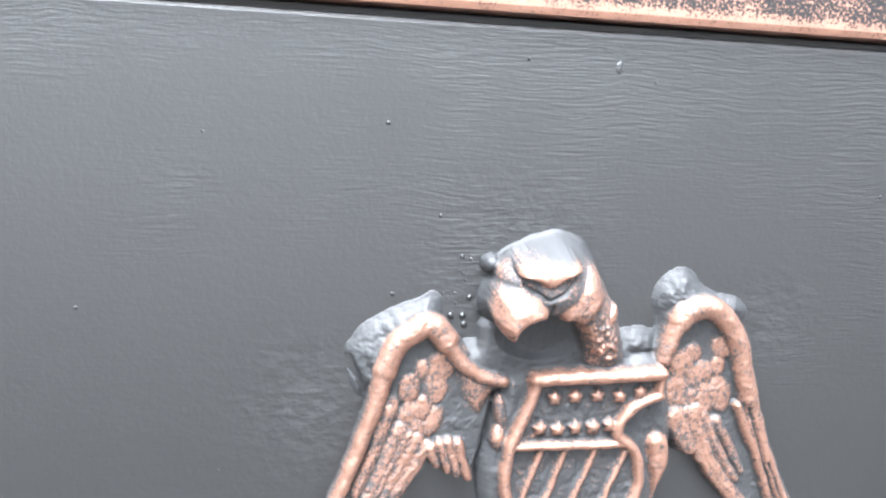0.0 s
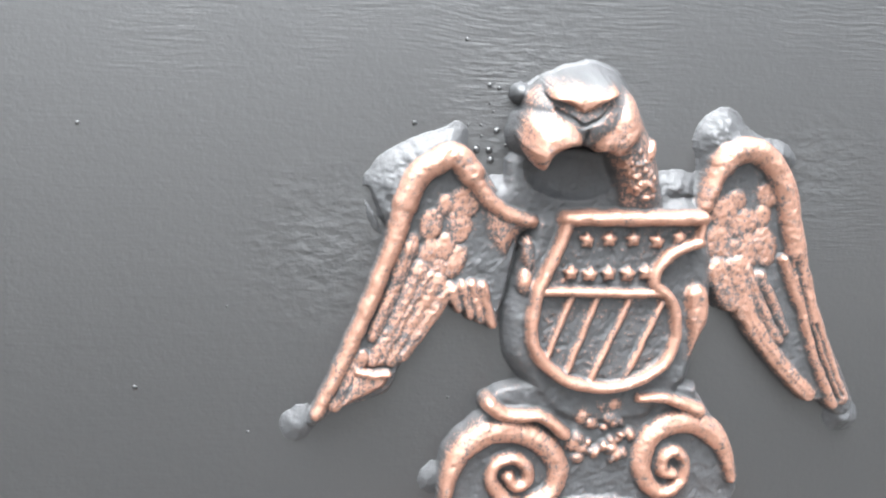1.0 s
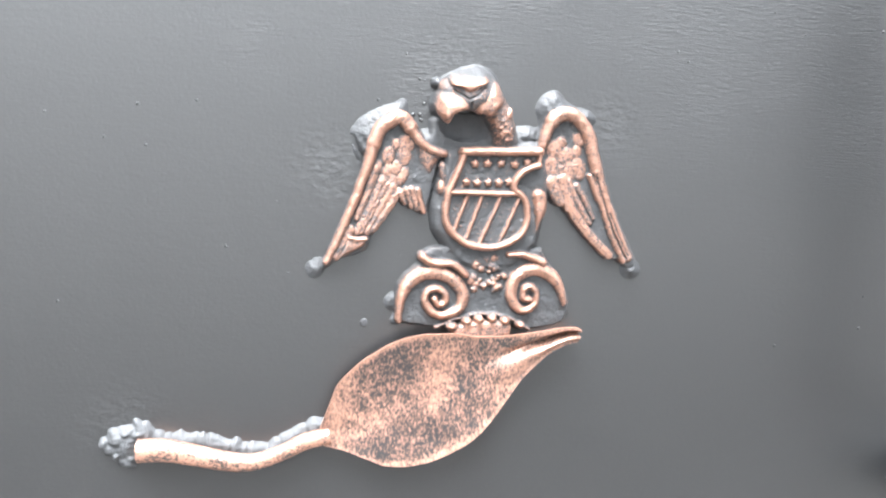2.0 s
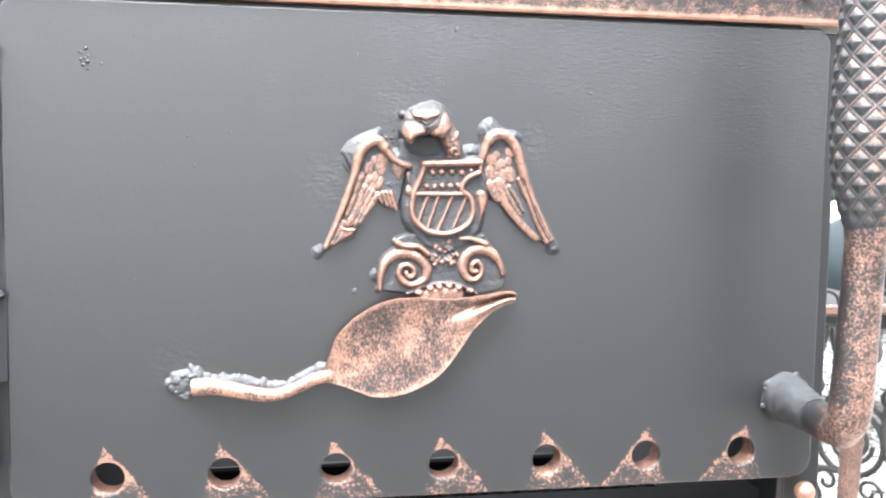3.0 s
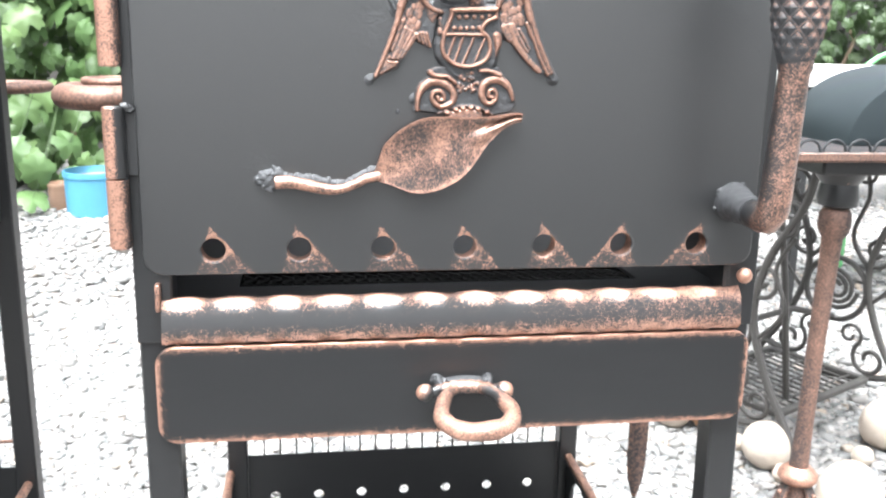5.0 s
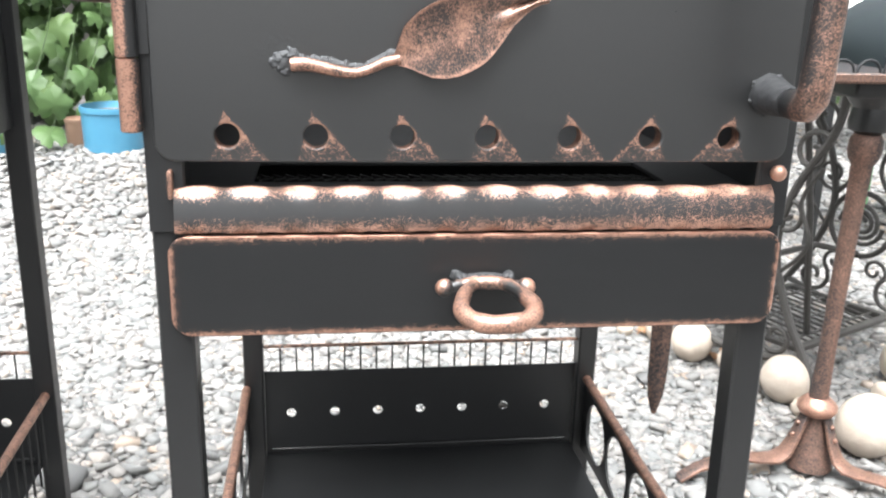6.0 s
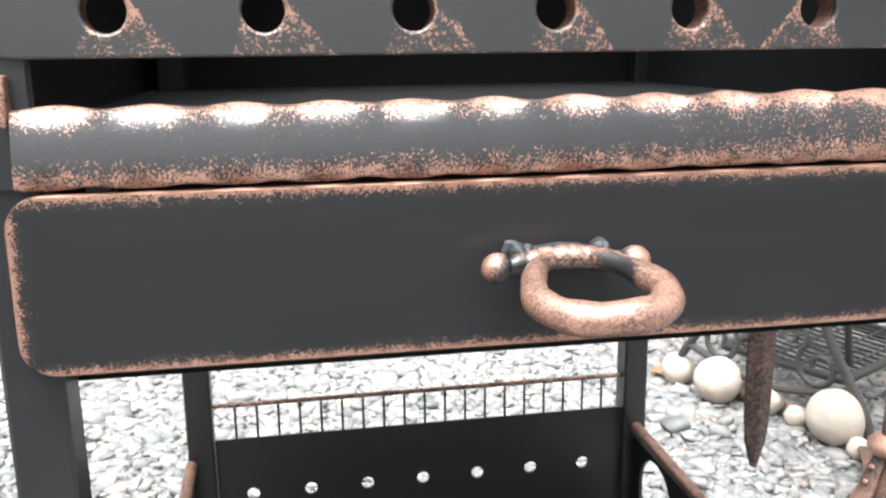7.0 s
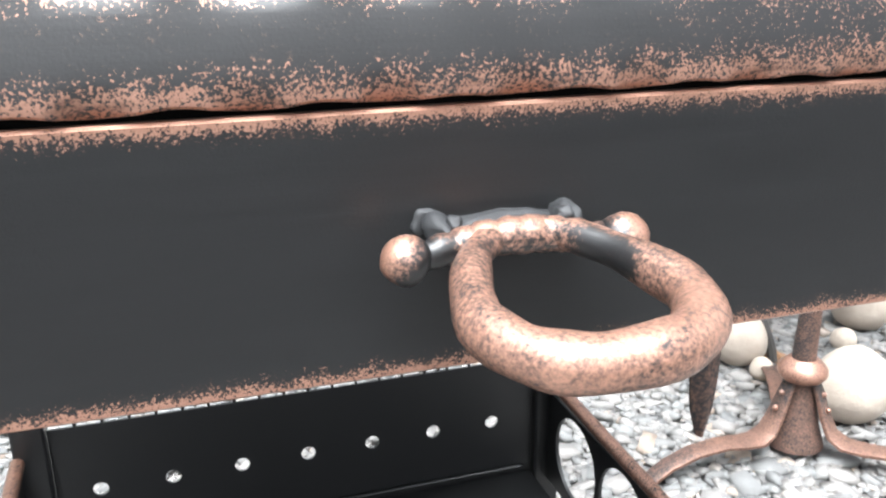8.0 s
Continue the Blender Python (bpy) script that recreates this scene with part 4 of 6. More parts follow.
def head(R):
    X, Z = R.X, R.Z
    R.cord(curve_pts([(4.0, 21), (2.4, 26.4), (0.0, 33.4), (-4, 41)]), 6.6, 6.4, 0.0, 6.8, 11.6, 0.34, 0.6, 1.2)
    R.blob(-25.2, 37.6, 5.2, 6.6, 0.0, 8.0, 0, 0.0, 0.8, 1.0)
    R.blob(-13.4, 44.0, 13.8, 8.4, 0.0, 14.8, 0, 0.15, 0.36, 1.5)
    crown = inside(X + 0.6 * fbm(X, Z, 0.6, 61), Z + 0.6 * fbm(X, Z, 0.6, 62), [(-27, 44), (-25.0, 48), (-22.7, 50.0), (-19, 51.4), (-15.8, 53.0), (-11, 54.2), (-6.8, 53.8), (-3.6, 52), (-2.0, 49.6), (0.4, 45.0), (-3, 42), (-14, 42), (-22, 42)], 6)
    crown = blur(blur(crown, 4), 3)
    R.lay(12.6 * crown * (1 + 0.03 * fbm(X, Z, 0.9, 67)), 0.0, 0.0, 1.4)
    # throat, deep in the shade of the beak
    sink = np.clip(1.6 * blob(X, Z, -14.5, 28.4, 11.5, 6.6, 1, -4, 0.8), 0, 1)
    R.h = R.h * (1 - sink) + np.minimum(R.h, 1.4) * sink
    R.poly(raised([(-14.3, 37.8), (-12.4, 40.4), (-8.2, 43.6), (-4.6, 45.6), (-1.4, 43.5), (0.4, 38.5), (-1.0, 34.4), (-4.2, 31.6), (-8.1, 32.0), (-10.7, 31.6), (-12.8, 34.2)], 13.5), 8.6, 5.2, 4.2, 0.86)
    R.poly(raised([(-23.2, 43.6), (-21.6, 46.6), (-15, 47.8), (-9, 47.9), (-6.6, 46.0), (-9.0, 44.0), (-12.4, 42.2), (-15.7, 40.8), (-19, 42.4)], 15.5), 10.5, 5.0, 2.6, 0.95)
    R.poly(raised([(-28.4, 35.2), (-27.1, 38.6), (-23.1, 41.2), (-18.6, 41.2), (-14.6, 38.2), (-14.2, 34.0), (-18, 32.2), (-20.2, 31.2), (-21.6, 28.4), (-24.0, 26.8), (-27, 29.2), (-28.9, 33.0)], 15.5), 9.0, 8.2, 4.6, 1.0)
    R.groove(raised(curve_pts([(-21.5, 42.4), (-18, 41.3), (-15.6, 40.2), (-12.6, 41.6), (-9.0, 44.4)]), 13), 0.55, 1.0)
    R.groove(raised(curve_pts([(-14.4, 39.4), (-14.4, 36.6), (-13.6, 33.4)]), 12), 0.5, 1.2)
    R.groove(raised([(-21.6, 33.4), (-20.2, 34.2), (-19.2, 34.1)], 15), 0.55, 1.4)
    R.groove(raised(curve_pts([(-25.2, 30.4), (-23.6, 32.4), (-21.4, 33.2)]), 14.5), 0.45, 0.7)
    # grainy feathers of the neck
    rng = random.Random(17)
    for k in range(80):
        t = rng.random()
        cx, cz = 3.6 - 6.4 * t + rng.uniform(-4.2, 4.2), 23.5 + 13.5 * t
        r = rng.uniform(0.40, 0.85)
        c = blob(X, Z, cx, cz, r, r * 1.2, 1.0, 0, 0.7)
        R.h = R.h + 0.5 * c * (R.h > 2.5)
        R.w = np.maximum(R.w, rng.uniform(0.35, 0.9) * np.clip(c * 1.8, 0, 1) * (R.h > 2.5))
    R.blob(3.8, 35.2, 1.6, 3.0, 6.0, 2.4, -12, 0.6)


def shield(R):
    X, Z = R.X, R.Z
    edge = [(18.2, 13.4), (12.7, 11.3), (9.4, 8.5), (7.5, 5.0), (7.8, 2.2), (10.9, 0.2), (13.4, -3.9), (14.0, -10.2), (12.3, -15.9), (7.6, -20.1), (0.6, -22.7), (-5.1, -23.0), (-12.3, -21.6), (-17.5, -18.2), (-21.3, -13.4), (-22.4, -7.9), (-21.5, -1.1), (-20.4, 2.9), (-18.0, 8.4), (-15.6, 15.1), (-15.6, 18.0)]
    field = edge + [(18.4, 19.3)]
    sunk = inside(X, Z, field, 0.8)
    rng = np.random.default_rng(3)
    grain = blur(rng.normal(0, 1, X.shape), 1) * 3
    R.h = np.where(sunk > 0, R.h * (1 - sunk) + sunk * (6.2 + 0.10 * grain + 0.10 * fbm(X, Z, 2.2, 6)), R.h)
    R.w = np.where(sunk > 0, np.clip(0.04 + 0.15 * np.clip(grain - 0.9, 0, 1), 0, 0.3), R.w)
    for a, b in (((-13.1, -1.2), (-18.1, -15.7)), ((-6.5, -1.0), (-12.9, -19.6)), ((1.8, -0.9), (-6.6, -21.4)), ((10.1, -1.8), (1.6, -21.9))):
        R.cord([a, b], 1.05, 1.0, 6.1, 1.6, 1.5, 0.72)
    R.cord([(-19.5, 0.3), (10.8, 0.6)], 1.35, 1.35, 6.0, 2.7, 2.7, 0.90, 0.5)
    ring = curve_pts(edge, 4)
    R.cord(ring, 1.62, 1.62, 5.8, 3.3, 3.3, 0.95, 0.45)
    R.cord([(18.4, 19.0), (18.3, 13.6)], 1.2, 1.2, 5.8, 3.2, 3.0, 0.90, 0.5)
    R.cord([(-15.6, 17.9), (18.4, 19.2)], 2.0, 2.0, 5.8, 4.0, 4.0, 1.0, 0.45)
    for row in (((-10.2, 12.9), (-4.6, 13.3), (1.3, 13.6), (7.4, 13.2), (13.0, 14.2)), ((-13.5, 5.0), (-8.8, 4.8), (-4.1, 5.0), (0.6, 5.1), (5.1, 5.6))):
        for k, (cx, cz) in enumerate(row):
            ang, rr = np.arctan2(Z - cz, X - cx), np.hypot(X - cx, Z - cz)
            lim = 1.80 + 0.26 * np.cos(5 * (ang - math.pi / 2) + 0.4 * math.sin(k * 2.3))
            R.lay(2.2 * np.clip(1 - (rr / lim) ** 2, 0, 1) ** 0.45, 6.1, 0.82)
    return sunk


def scroll_base(R):
    X, Z = R.X, R.Z
    base = [(-41.2, -56.2), (-42.5, -44.5), (-39.8, -36.8), (-32.4, -30.0), (-31.5, -26.2), (-22.9, -22.8), (19.1, -22.5), (23.4, -24.9), (27.9, -30.8), (34.7, -40.9), (37.3, -49.1), (34.5, -56.2), (27.3, -59.2), (14.9, -60.0), (0.3, -54.8), (-11.8, -55.6), (-21.6, -59.5), (-31.4, -58.7), (-39.2, -57.8)]
    R.poly(base, 0.0, 4.2, 1.7, 0.0, 0.8)
    R.h += 0.2 * fbm(X, Z, 0.9, 7) * (Z < -24) * (R.h > 2)
    rng = random.Random(5)
    for k in range(26):
        cx, cz = rng.uniform(-10.5, 6.0), rng.uniform(-42.5, -27.5)
        R.blob(cx, cz, rng.uniform(0.9, 2.2), rng.uniform(1.0, 2.6), 4.0, rng.uniform(1.4, 2.6), rng.uniform(0, 90), rng.uniform(0.15, 0.85), 0.8)
    # scrolls: a tail that swells into a coil
    for pts in ([(-40.4, -56.2), (-40.1, -47.5), (-37.2, -40.2), (-30.9, -35.2), (-23.2, -35.0), (-16.3, -38.4), (-12.6, -44.8), (-14.3, -50.5), (-20.6, -53.3), (-26.5, -51.7), (-29.6, -46.6), (-28.2, -42.8), (-24.6, -41.6), (-20.8, -43.8), (-20.6, -47.4), (-23.6, -48.6), (-25.2, -46.4)],
                [(33.5, -47.6), (31.0, -40.1), (26.6, -34.8), (19.3, -32.4), (11.6, -35.4), (8.9, -42.0), (10.4, -47.7), (15.2, -51.0), (19.8, -48.0), (20.5, -43.0), (17.5, -40.0), (14.5, -41.8), (14.9, -45.2), (17.2, -45.8)]):
        d, s = line_dist(X, Z, curve_pts(pts, 6))
        r = 1.2 + 1.9 * np.clip(s / 0.14, 0, 1) - 1.4 * np.clip((s - 0.32) / 0.3, 0, 1)
        c = 3.1 * np.clip(1 - (d / r) ** 2, 0, 1) ** 0.42 * (1 - 0.15 * (d / r))
        R.lay(c, 4.1, 0.86)
    R.cord(curve_pts([(-31.2, -27.8), (-27.5, -30.2), (-23.0, -30.6), (-17.8, -30.9), (-11.8, -35.4)]), 2.1, 1.7, 4.6, 3.8, 3.2, 0.88)
    R.cord(curve_pts([(6.6, -26.0), (11, -25.8), (15.2, -26.4), (22.9, -29.4)]), 1.2, 1.9, 4.6, 3.2, 3.2, 0.85)
    # beaded foot
    R.cord(curve_pts([(-24.1, -58.8), (-14.5, -54.6), (-4.6, -52.6), (5.5, -53.3), (13.8, -57.0), (18.0, -59.5)]), 0.9, 0.8, 4.2, 1.8, 1.8, 0.30)
    R.poly([(-20, -58.6), (-14, -56.4), (-4, -54.8), (6, -55.4), (10, -58), (8.4, -64.0), (4, -66.4), (-8, -65.6), (-15, -64.6)], 3.0, 5.4, 1.8, 0.62)
    for k, (cx, cz) in enumerate(((-17.4, -57.9), (-11.0, -55.5), (-5.6, -54.6), (0.5, -54.2), (6.2, -55.2), (13.2, -57.0))):
        R.blob(cx, cz, 2.9 if k == 0 else 2.3, 1.7 if k in (0, 5) else 2.1, 6.2, 4.0, 0, 0.45 if k == 0 else 0.95)


def eagle_relief():
    X, Z = EX + 0.22 * fbm(EX, EZ, 0.7, 2), EZ + 0.22 * fbm(EX, EZ, 0.7, 3)
    R = Relief(X, Z)
    R.poly([(-24, 18), (-14, 20.5), (0, 22), (10, 24), (20, 23), (24, 12), (25.5, 2), (24, -8), (21.6, -20), (19, -25), (8, -34), (-12, -34), (-21, -26), (-24, -22), (-28, -16), (-29, -6), (-27, 4)], 0.0, 5.2, 4.5, 0.0)
    R.poly([(-38, 26), (-31, 25.5), (-29, 33), (-14, 35), (-2, 34), (9, 27), (13, 22), (0, 16), (-24, 14), (-34, 20)], 0.0, 3.4, 3.5, 0.0, 0.8)
    wings(R)
    R.poly([(15.6, 0.6), (19.2, 3.8), (23, 1.0), (23.6, -6.3), (21.2, -12), (18.5, -17.4), (17.2, -9)], 3.4, 4.0, 2.8, 0.90)
    R.blob(-24.0, 1.8, 2.0, 3.6, 4.4, 2.0, 8, 0.62)
    R.blob(-23.4, 8.4, 1.6, 5.0, 4.2, 1.6, 10, 0.22)
    scroll_base(R)
    head(R)
    sunk = shield(R)
    h, w = R.h, R.w
    # cast skin: pits and grain all over
    rng = np.random.default_rng(8)
    grain = blur(rng.normal(0, 1, h.shape), 1) * 3
    h = h + (0.12 * fbm(X, Z, 1.8, 9) + 0.09 * fbm(X, Z, 4.5, 19) + 0.05 * grain) * (h > 1.2) * (sunk <= 0)
    n1 = int(1.3 / STEP)
    fine = h - blur(h, n1)
    w = np.maximum(w, 0.70 * blur(blur(w, 3), 2))
    mott = blur(rng.normal(0, 1, h.shape), 1) * 3
    w = w * (0.84 + 0.24 * fbm(EX, EZ, 0.5, 12) + 0.18 * fbm(EX, EZ, 1.9, 14) + 0.16 * mott) + 0.30 * np.clip(fine, -0.7, 0.6) * (w > 0.05)
    w = w + 0.04 + 0.10 * np.clip(fine, 0, 1) + 0.07 * streaks(h.shape, 6, 31) * (w > 0.1)
    # filler where the casting was fixed to the door, left unbrushed
    wx, wz = EX + 0.9 * fbm(EX, EZ, 0.5, 21), EZ + 0.9 * fbm(EX, EZ, 0.5, 22)
    fill = np.zeros(X.shape)
    for cx, cz, rx, rz, hh, tn in ((-76.6, -35.0, 4.6, 3.2, 2.2, 15), (-79.4, -34.0, 1.9, 1.5, 1.8, 0), (-74.8, -31.6, 2.0, 1.5, 2.2, 30), (-77.4, -36.8, 2.2, 1.4, 1.6, 0), (65.8, -31.8, 4.4, 3.6, 4.2, 0), (-43.2, -48.5, 3.0, 4.6, 2.0, 0), (-41.5, -56.0, 2.4, 2.0, 2.6, 0), (-54.6, -57.2, 2.8, 2.8, 1.6, 0), (-53.6, -61.5, 1.5, 2.0, 1.0, 0), (13, 25.0, 9, 4.6, 3.2, 0), (-30.5, 22.6, 5.5, 3.0, 4.2, -35)):
        fill = soft_max(fill, blob(wx, wz, cx, cz, rx, rz, hh, tn, 1.0), 1.2)
    for pts, hh, soft in (([(-56.6, 10.2), (-60.7, 14.0), (-62.3, 20.6), (-63.2, 24.5), (-60.7, 28.5), (-56.9, 31.3), (-53.7, 33.4), (-49.8, 34.9), (-44.6, 36.4), (-41.4, 39.4), (-39.6, 38.2), (-40.6, 35.3), (-39.0, 31.5), (-36.2, 28.0), (-42, 26), (-52, 18)], 3.7, 6.0),
                          ([(19.4, 33), (17.8, 37.7), (18.2, 41.1), (22.3, 44.8), (26.7, 45.3), (31.5, 41.8), (36.4, 39.4), (42, 37.5), (46, 32.4), (38, 30), (27, 30), (21.0, 27.5)], 4.0, 6.0)):
        fill = soft_max(fill, hh * inside(wx, wz, pts, soft), 1.2)
    fill = blur(blur(blur(np.clip(fill, 0, None), 5), 4), 3)
    fill = fill * (1 + 0.20 * fbm(EX, EZ, 0.9, 23) + 0.09 * fbm(EX, EZ, 3.0, 24)) - 1.4 * cord(EX, EZ, [(-62.5, 22), (-60, 17.5), (-58, 13)], 1.2, 0.8, 1.0, 1.0, 0.8)
    skirt = np.clip(blur(blur((h > 1.5) * 1.6, 2), 2) - 0.4, 0, None)
    over = (fill > h - 0.3) & (fill > 0.3)
    h = np.where(fill > 0.3, soft_max(h, fill, 0.9), h)
    h = np.maximum(h, skirt)
    w = np.where(over, 0.0, w)
    # the crown and the sides of the head stay dark
    w -= 0.8 * np.clip((EZ - 51.4 + 1.6 * fbm(EX, EZ, 0.6, 63)) / 2.2, 0, 1) * (np.abs(EX + 12) < 22)
    w = np.where(h < 1.9, 0.0, w)
    drop = blob(EX, EZ, -27.2, 46.6, 2.7, 2.6, 4.4, 0, 0.6)
    h, w = np.maximum(h, drop), np.where(drop >= h - 0.3, 0.0, w)
    # the head bends forward over the breast
    near = np.clip((EZ - 23) / 5, 0, 1) * np.clip((EX + 33) / 2, 0, 1) * np.clip((11 - EX) / 3, 0, 1)
    return h, np.clip(w, 0, 1), -LEAN * np.clip(h - 5.0, 0, None) * near


def fast_part(name, me, used, wear, material, parent, label):
    me.materials.append(material)
    me.polygons.foreach_set("use_smooth", [True] * len(me.polygons))
    a = me.attributes.new("wear", "FLOAT", "POINT")
    a.data.foreach_set("value", wear[used])
    ob = new(name, me)
    ob.parent = parent
    ob["label"] = label
    return ob


eh, ew, ez = eagle_relief()
eme, eused = relief_mesh("eagle_ornament", EX, EZ, eh, -0.0006, dz=ez)
fast_part("eagle_ornament", eme, eused, ew, M_CAST, door, "cast eagle with shield and scrolls, copper brushed over dark paint")

drop_rng = random.Random(4)
spatter = [pebbled_drop(-0.040 + 0.019 * drop_rng.random(), 0.961 + 0.028 * drop_rng.random(), 0.0003 + 0.0005 * drop_rng.random() ** 2, k) for k in range(30)]
spatter += [pebbled_drop(-0.2 + 0.44 * drop_rng.random(), 0.86 + 0.18 * drop_rng.random(), 0.0003 + 0.0004 * drop_rng.random(), k) for k in range(46)]
spatter += [pebbled_drop(-0.208 + 0.006 * drop_rng.random(), 1.005 + 0.014 * drop_rng.random(), 0.0006 + 0.0007 * drop_rng.random(), k) for k in range(10)]
spatter += [pebbled_drop(x, z, r, k) for k, (x, z, r) in enumerate(((-0.0368, 0.9728, 0.0009), (-0.0338, 0.9728, 0.0009), (-0.0333, 0.9706, 0.0009), (-0.0322, 0.9775, 0.0008), (0.0445, 0.9690, 0.0010)))]
part("paint_run", lump((0.0040, -0.0006, 1.0372), (0.0010, 0.0003, 0.0017), 7, 0.3, 2), M_DOOR, door, wear=lambda x, y, z: 0 * x)
part("weld_spatter", joined(*spatter), M_PAINT, door, wear=lambda x, y, z: 0 * x, kind="stuff")


# ---- forged leaf under the eagle ----
def forged_leaf():
    """Blade and stem as one sheet of metal: rows across the leaf from tail to tip."""
    top = curve_pts([(-73, -103), (-68.6, -90), (-65.7, -82.7), (-56.4, -72.9), (-44.5, -65.5), (-31.2, -61.1), (-17.5, -60.4), (-4.7, -61.4), (7.9, -61.4), (23.2, -59.2), (36.0, -57.2), (41.0, -58.6)], 8)
    bot = curve_pts([(-73, -110.4), (-62.4, -112.6), (-52.5, -116.6), (-42.6, -119.4), (-28.9, -119), (-15.2, -113.7), (-2.8, -104.9), (6.8, -92.2), (14, -82.1), (22.7, -73.1), (32.0, -66.6), (40.0, -64.4)], 8)
    bm = bmesh.new()
    n, m = len(top), 34
    front, back = [], []
    for i, (a, b) in enumerate(zip(top, bot)):
        u = i / (n - 1)
        fr, bk = [], []
        fold = max(0.0, min(1.0, (u - 0.60) / 0.24))
        for j in range(m + 1):
            v = j / m
            x, z = a[0] + (b[0] - a[0]) * v, a[1] + (b[1] - a[1]) * v
            width = math.hypot(a[0] - b[0], a[1] - b[1])
            dish = 0.045 * width * math.sin(math.pi * v) * math.sin(math.pi * min(1, u * 1.1))
            lift = 6.6 + 4.0 * math.sin(math.pi * min(1, u * 0.9)) + 3.2 * max(0, u - 0.6) * 2
            ripple = 0.55 * noise.noise((x * 0.08, z * 0.08, 3)) + 0.22 * math.sin(v * 9 + u * 4) + 0.16 * noise.noise((x * 0.4, z * 0.4, 8))
            edge = 1.0 * math.exp(-v * 18) + 0.3 * math.exp(-(1 - v) * 16)
            edge += fold * (1.6 * math.exp(-((v - 0.10) / 0.10) ** 2) - 3.6 * math.exp(-((v - 0.36) / 0.10) ** 2) + 2.2 * math.exp(-((v - 0.62) / 0.16) ** 2) - 1.2 * v ** 3)
            wave = 0.5 * noise.noise((u * 22, 1.5, 0)) * (math.exp(-v * 9) + math.exp(-(1 - v) * 9))
            y = -0.001 * (lift - dish + ripple + edge)
            p = Vector((x / 1000, y, 0.940 + (z + wave) / 1000))
            fr.append(bm.verts.new(p))
            bk.append(bm.verts.new(p + Vector((0, 0.0024, 0))))
        front.append(fr)
        back.append(bk)
    for i in range(n - 1):
        for j in range(m):
            bm.faces.new((front[i][j], front[i + 1][j], front[i + 1][j + 1], front[i][j + 1]))
            bm.faces.new((back[i][j], back[i][j + 1], back[i + 1][j + 1], back[i + 1][j]))
        for j in (0, m):
            bm.faces.new((front[i][j], back[i][j], back[i + 1][j], front[i + 1][j]))
    for i in (0, n - 1):
        for j in range(m):
            bm.faces.new((front[i][j], front[i][j + 1], back[i][j + 1], back[i][j]))
    bmesh.ops.recalc_face_normals(bm, faces=bm.faces[:])
    return bm


def leaf_wear(x, y, z):
    """More copper along the rim, in a brushed fan up the middle, and over the tip and the tail."""
    a, b = x * 1000, (z - 0.940) * 1000
    w = 0.30 + 0.05 * np.sin(a * 0.9 + 0.3 * b) * np.sin(a * 0.21)
    fan = (a + 24 - (b + 90) * 0.10) / (4.0 + 0.16 * np.clip(b + 100, 0, 40))
    w = w + 0.34 * np.exp(-fan ** 2) * np.clip((b + 104) / 14, 0, 1) * np.clip((-66 - b) / 8 + 0.6, 0, 1)
    w = w - 0.15 * np.exp(-((a + 42) / 9) ** 2 - ((b + 76) / 10) ** 2) - 0.12 * np.exp(-((a + 24) / 12) ** 2 - ((b + 106) / 8) ** 2)
    w = w + 0.16 * np.exp(-((a + 48) / 14) ** 2 - ((b + 98) / 8) ** 2)
    w = w + 0.30 * np.clip((-a - 56) / 10, 0, 1)
    low = -119 + 0.0185 * np.clip(a + 36, 0, 90) ** 1.75
    w = w + 0.32 * np.clip(1 - (b - low) / 9, 0, 1) * (a > -22)
    return w + 0.30 * np.clip((a + 2) / 16, 0, 1) - 0.35 * np.exp(-((b + 64.5 - 0.1 * (a - 10)) / 2.2) ** 2) * np.clip(a / 6, 0, 1) * np.clip((34 - a) / 6, 0, 1)


leaf_sheet = part("leaf_ornament", forged_leaf(), patina("brushed leaf", kind="leaf", dull=0.95, speck=1250, amp=1.15, sharp=1.5), door, "forged leaf with curled tip, copper brushed", wear=leaf_wear, angle=50)
mod = leaf_sheet.data
co = np.empty(len(mod.vertices) * 3)
mod.vertices.foreach_get("co", co)
n_across = 2 * 35
vals = np.empty(len(mod.vertices))
mod.attributes["wear"].data.foreach_get("value", vals)
for i in range(len(vals)):
    j = (i % n_across) // 2
    if j == 0:
        vals[i] = 0.95
    elif j == 34:
        vals[i] = 0.66
    elif j in (1, 33):
        vals[i] = max(vals[i], 0.55)
mod.attributes["wear"].data.foreach_set("value", vals)

stem_pts = curve_pts([(-148.0, -111.4), (-137.2, -111.2), (-125.9, -113.2), (-112, -116.2), (-100.4, -116.8), (-88.7, -113.0), (-79.3, -108.6), (-69.0, -106.4)], 8)
stem_r = np.interp(np.linspace(0, 7, len(stem_pts)), range(8), [0.0050, 0.0049, 0.0045, 0.0041, 0.0036, 0.0034, 0.0036, 0.0038])
part("leaf_stem", sweep([(x / 1000, -0.0066 - 0.0012 * math.sin(k * 0.06), 0.940 + z / 1000) for k, (x, z) in enumerate(stem_pts)], stem_r, 20), M_COPPER, leaf_sheet, "forged stem, copper on its lower face",
     wear=lambda x, y, z: 0.02 + 0 * x, angle=60)


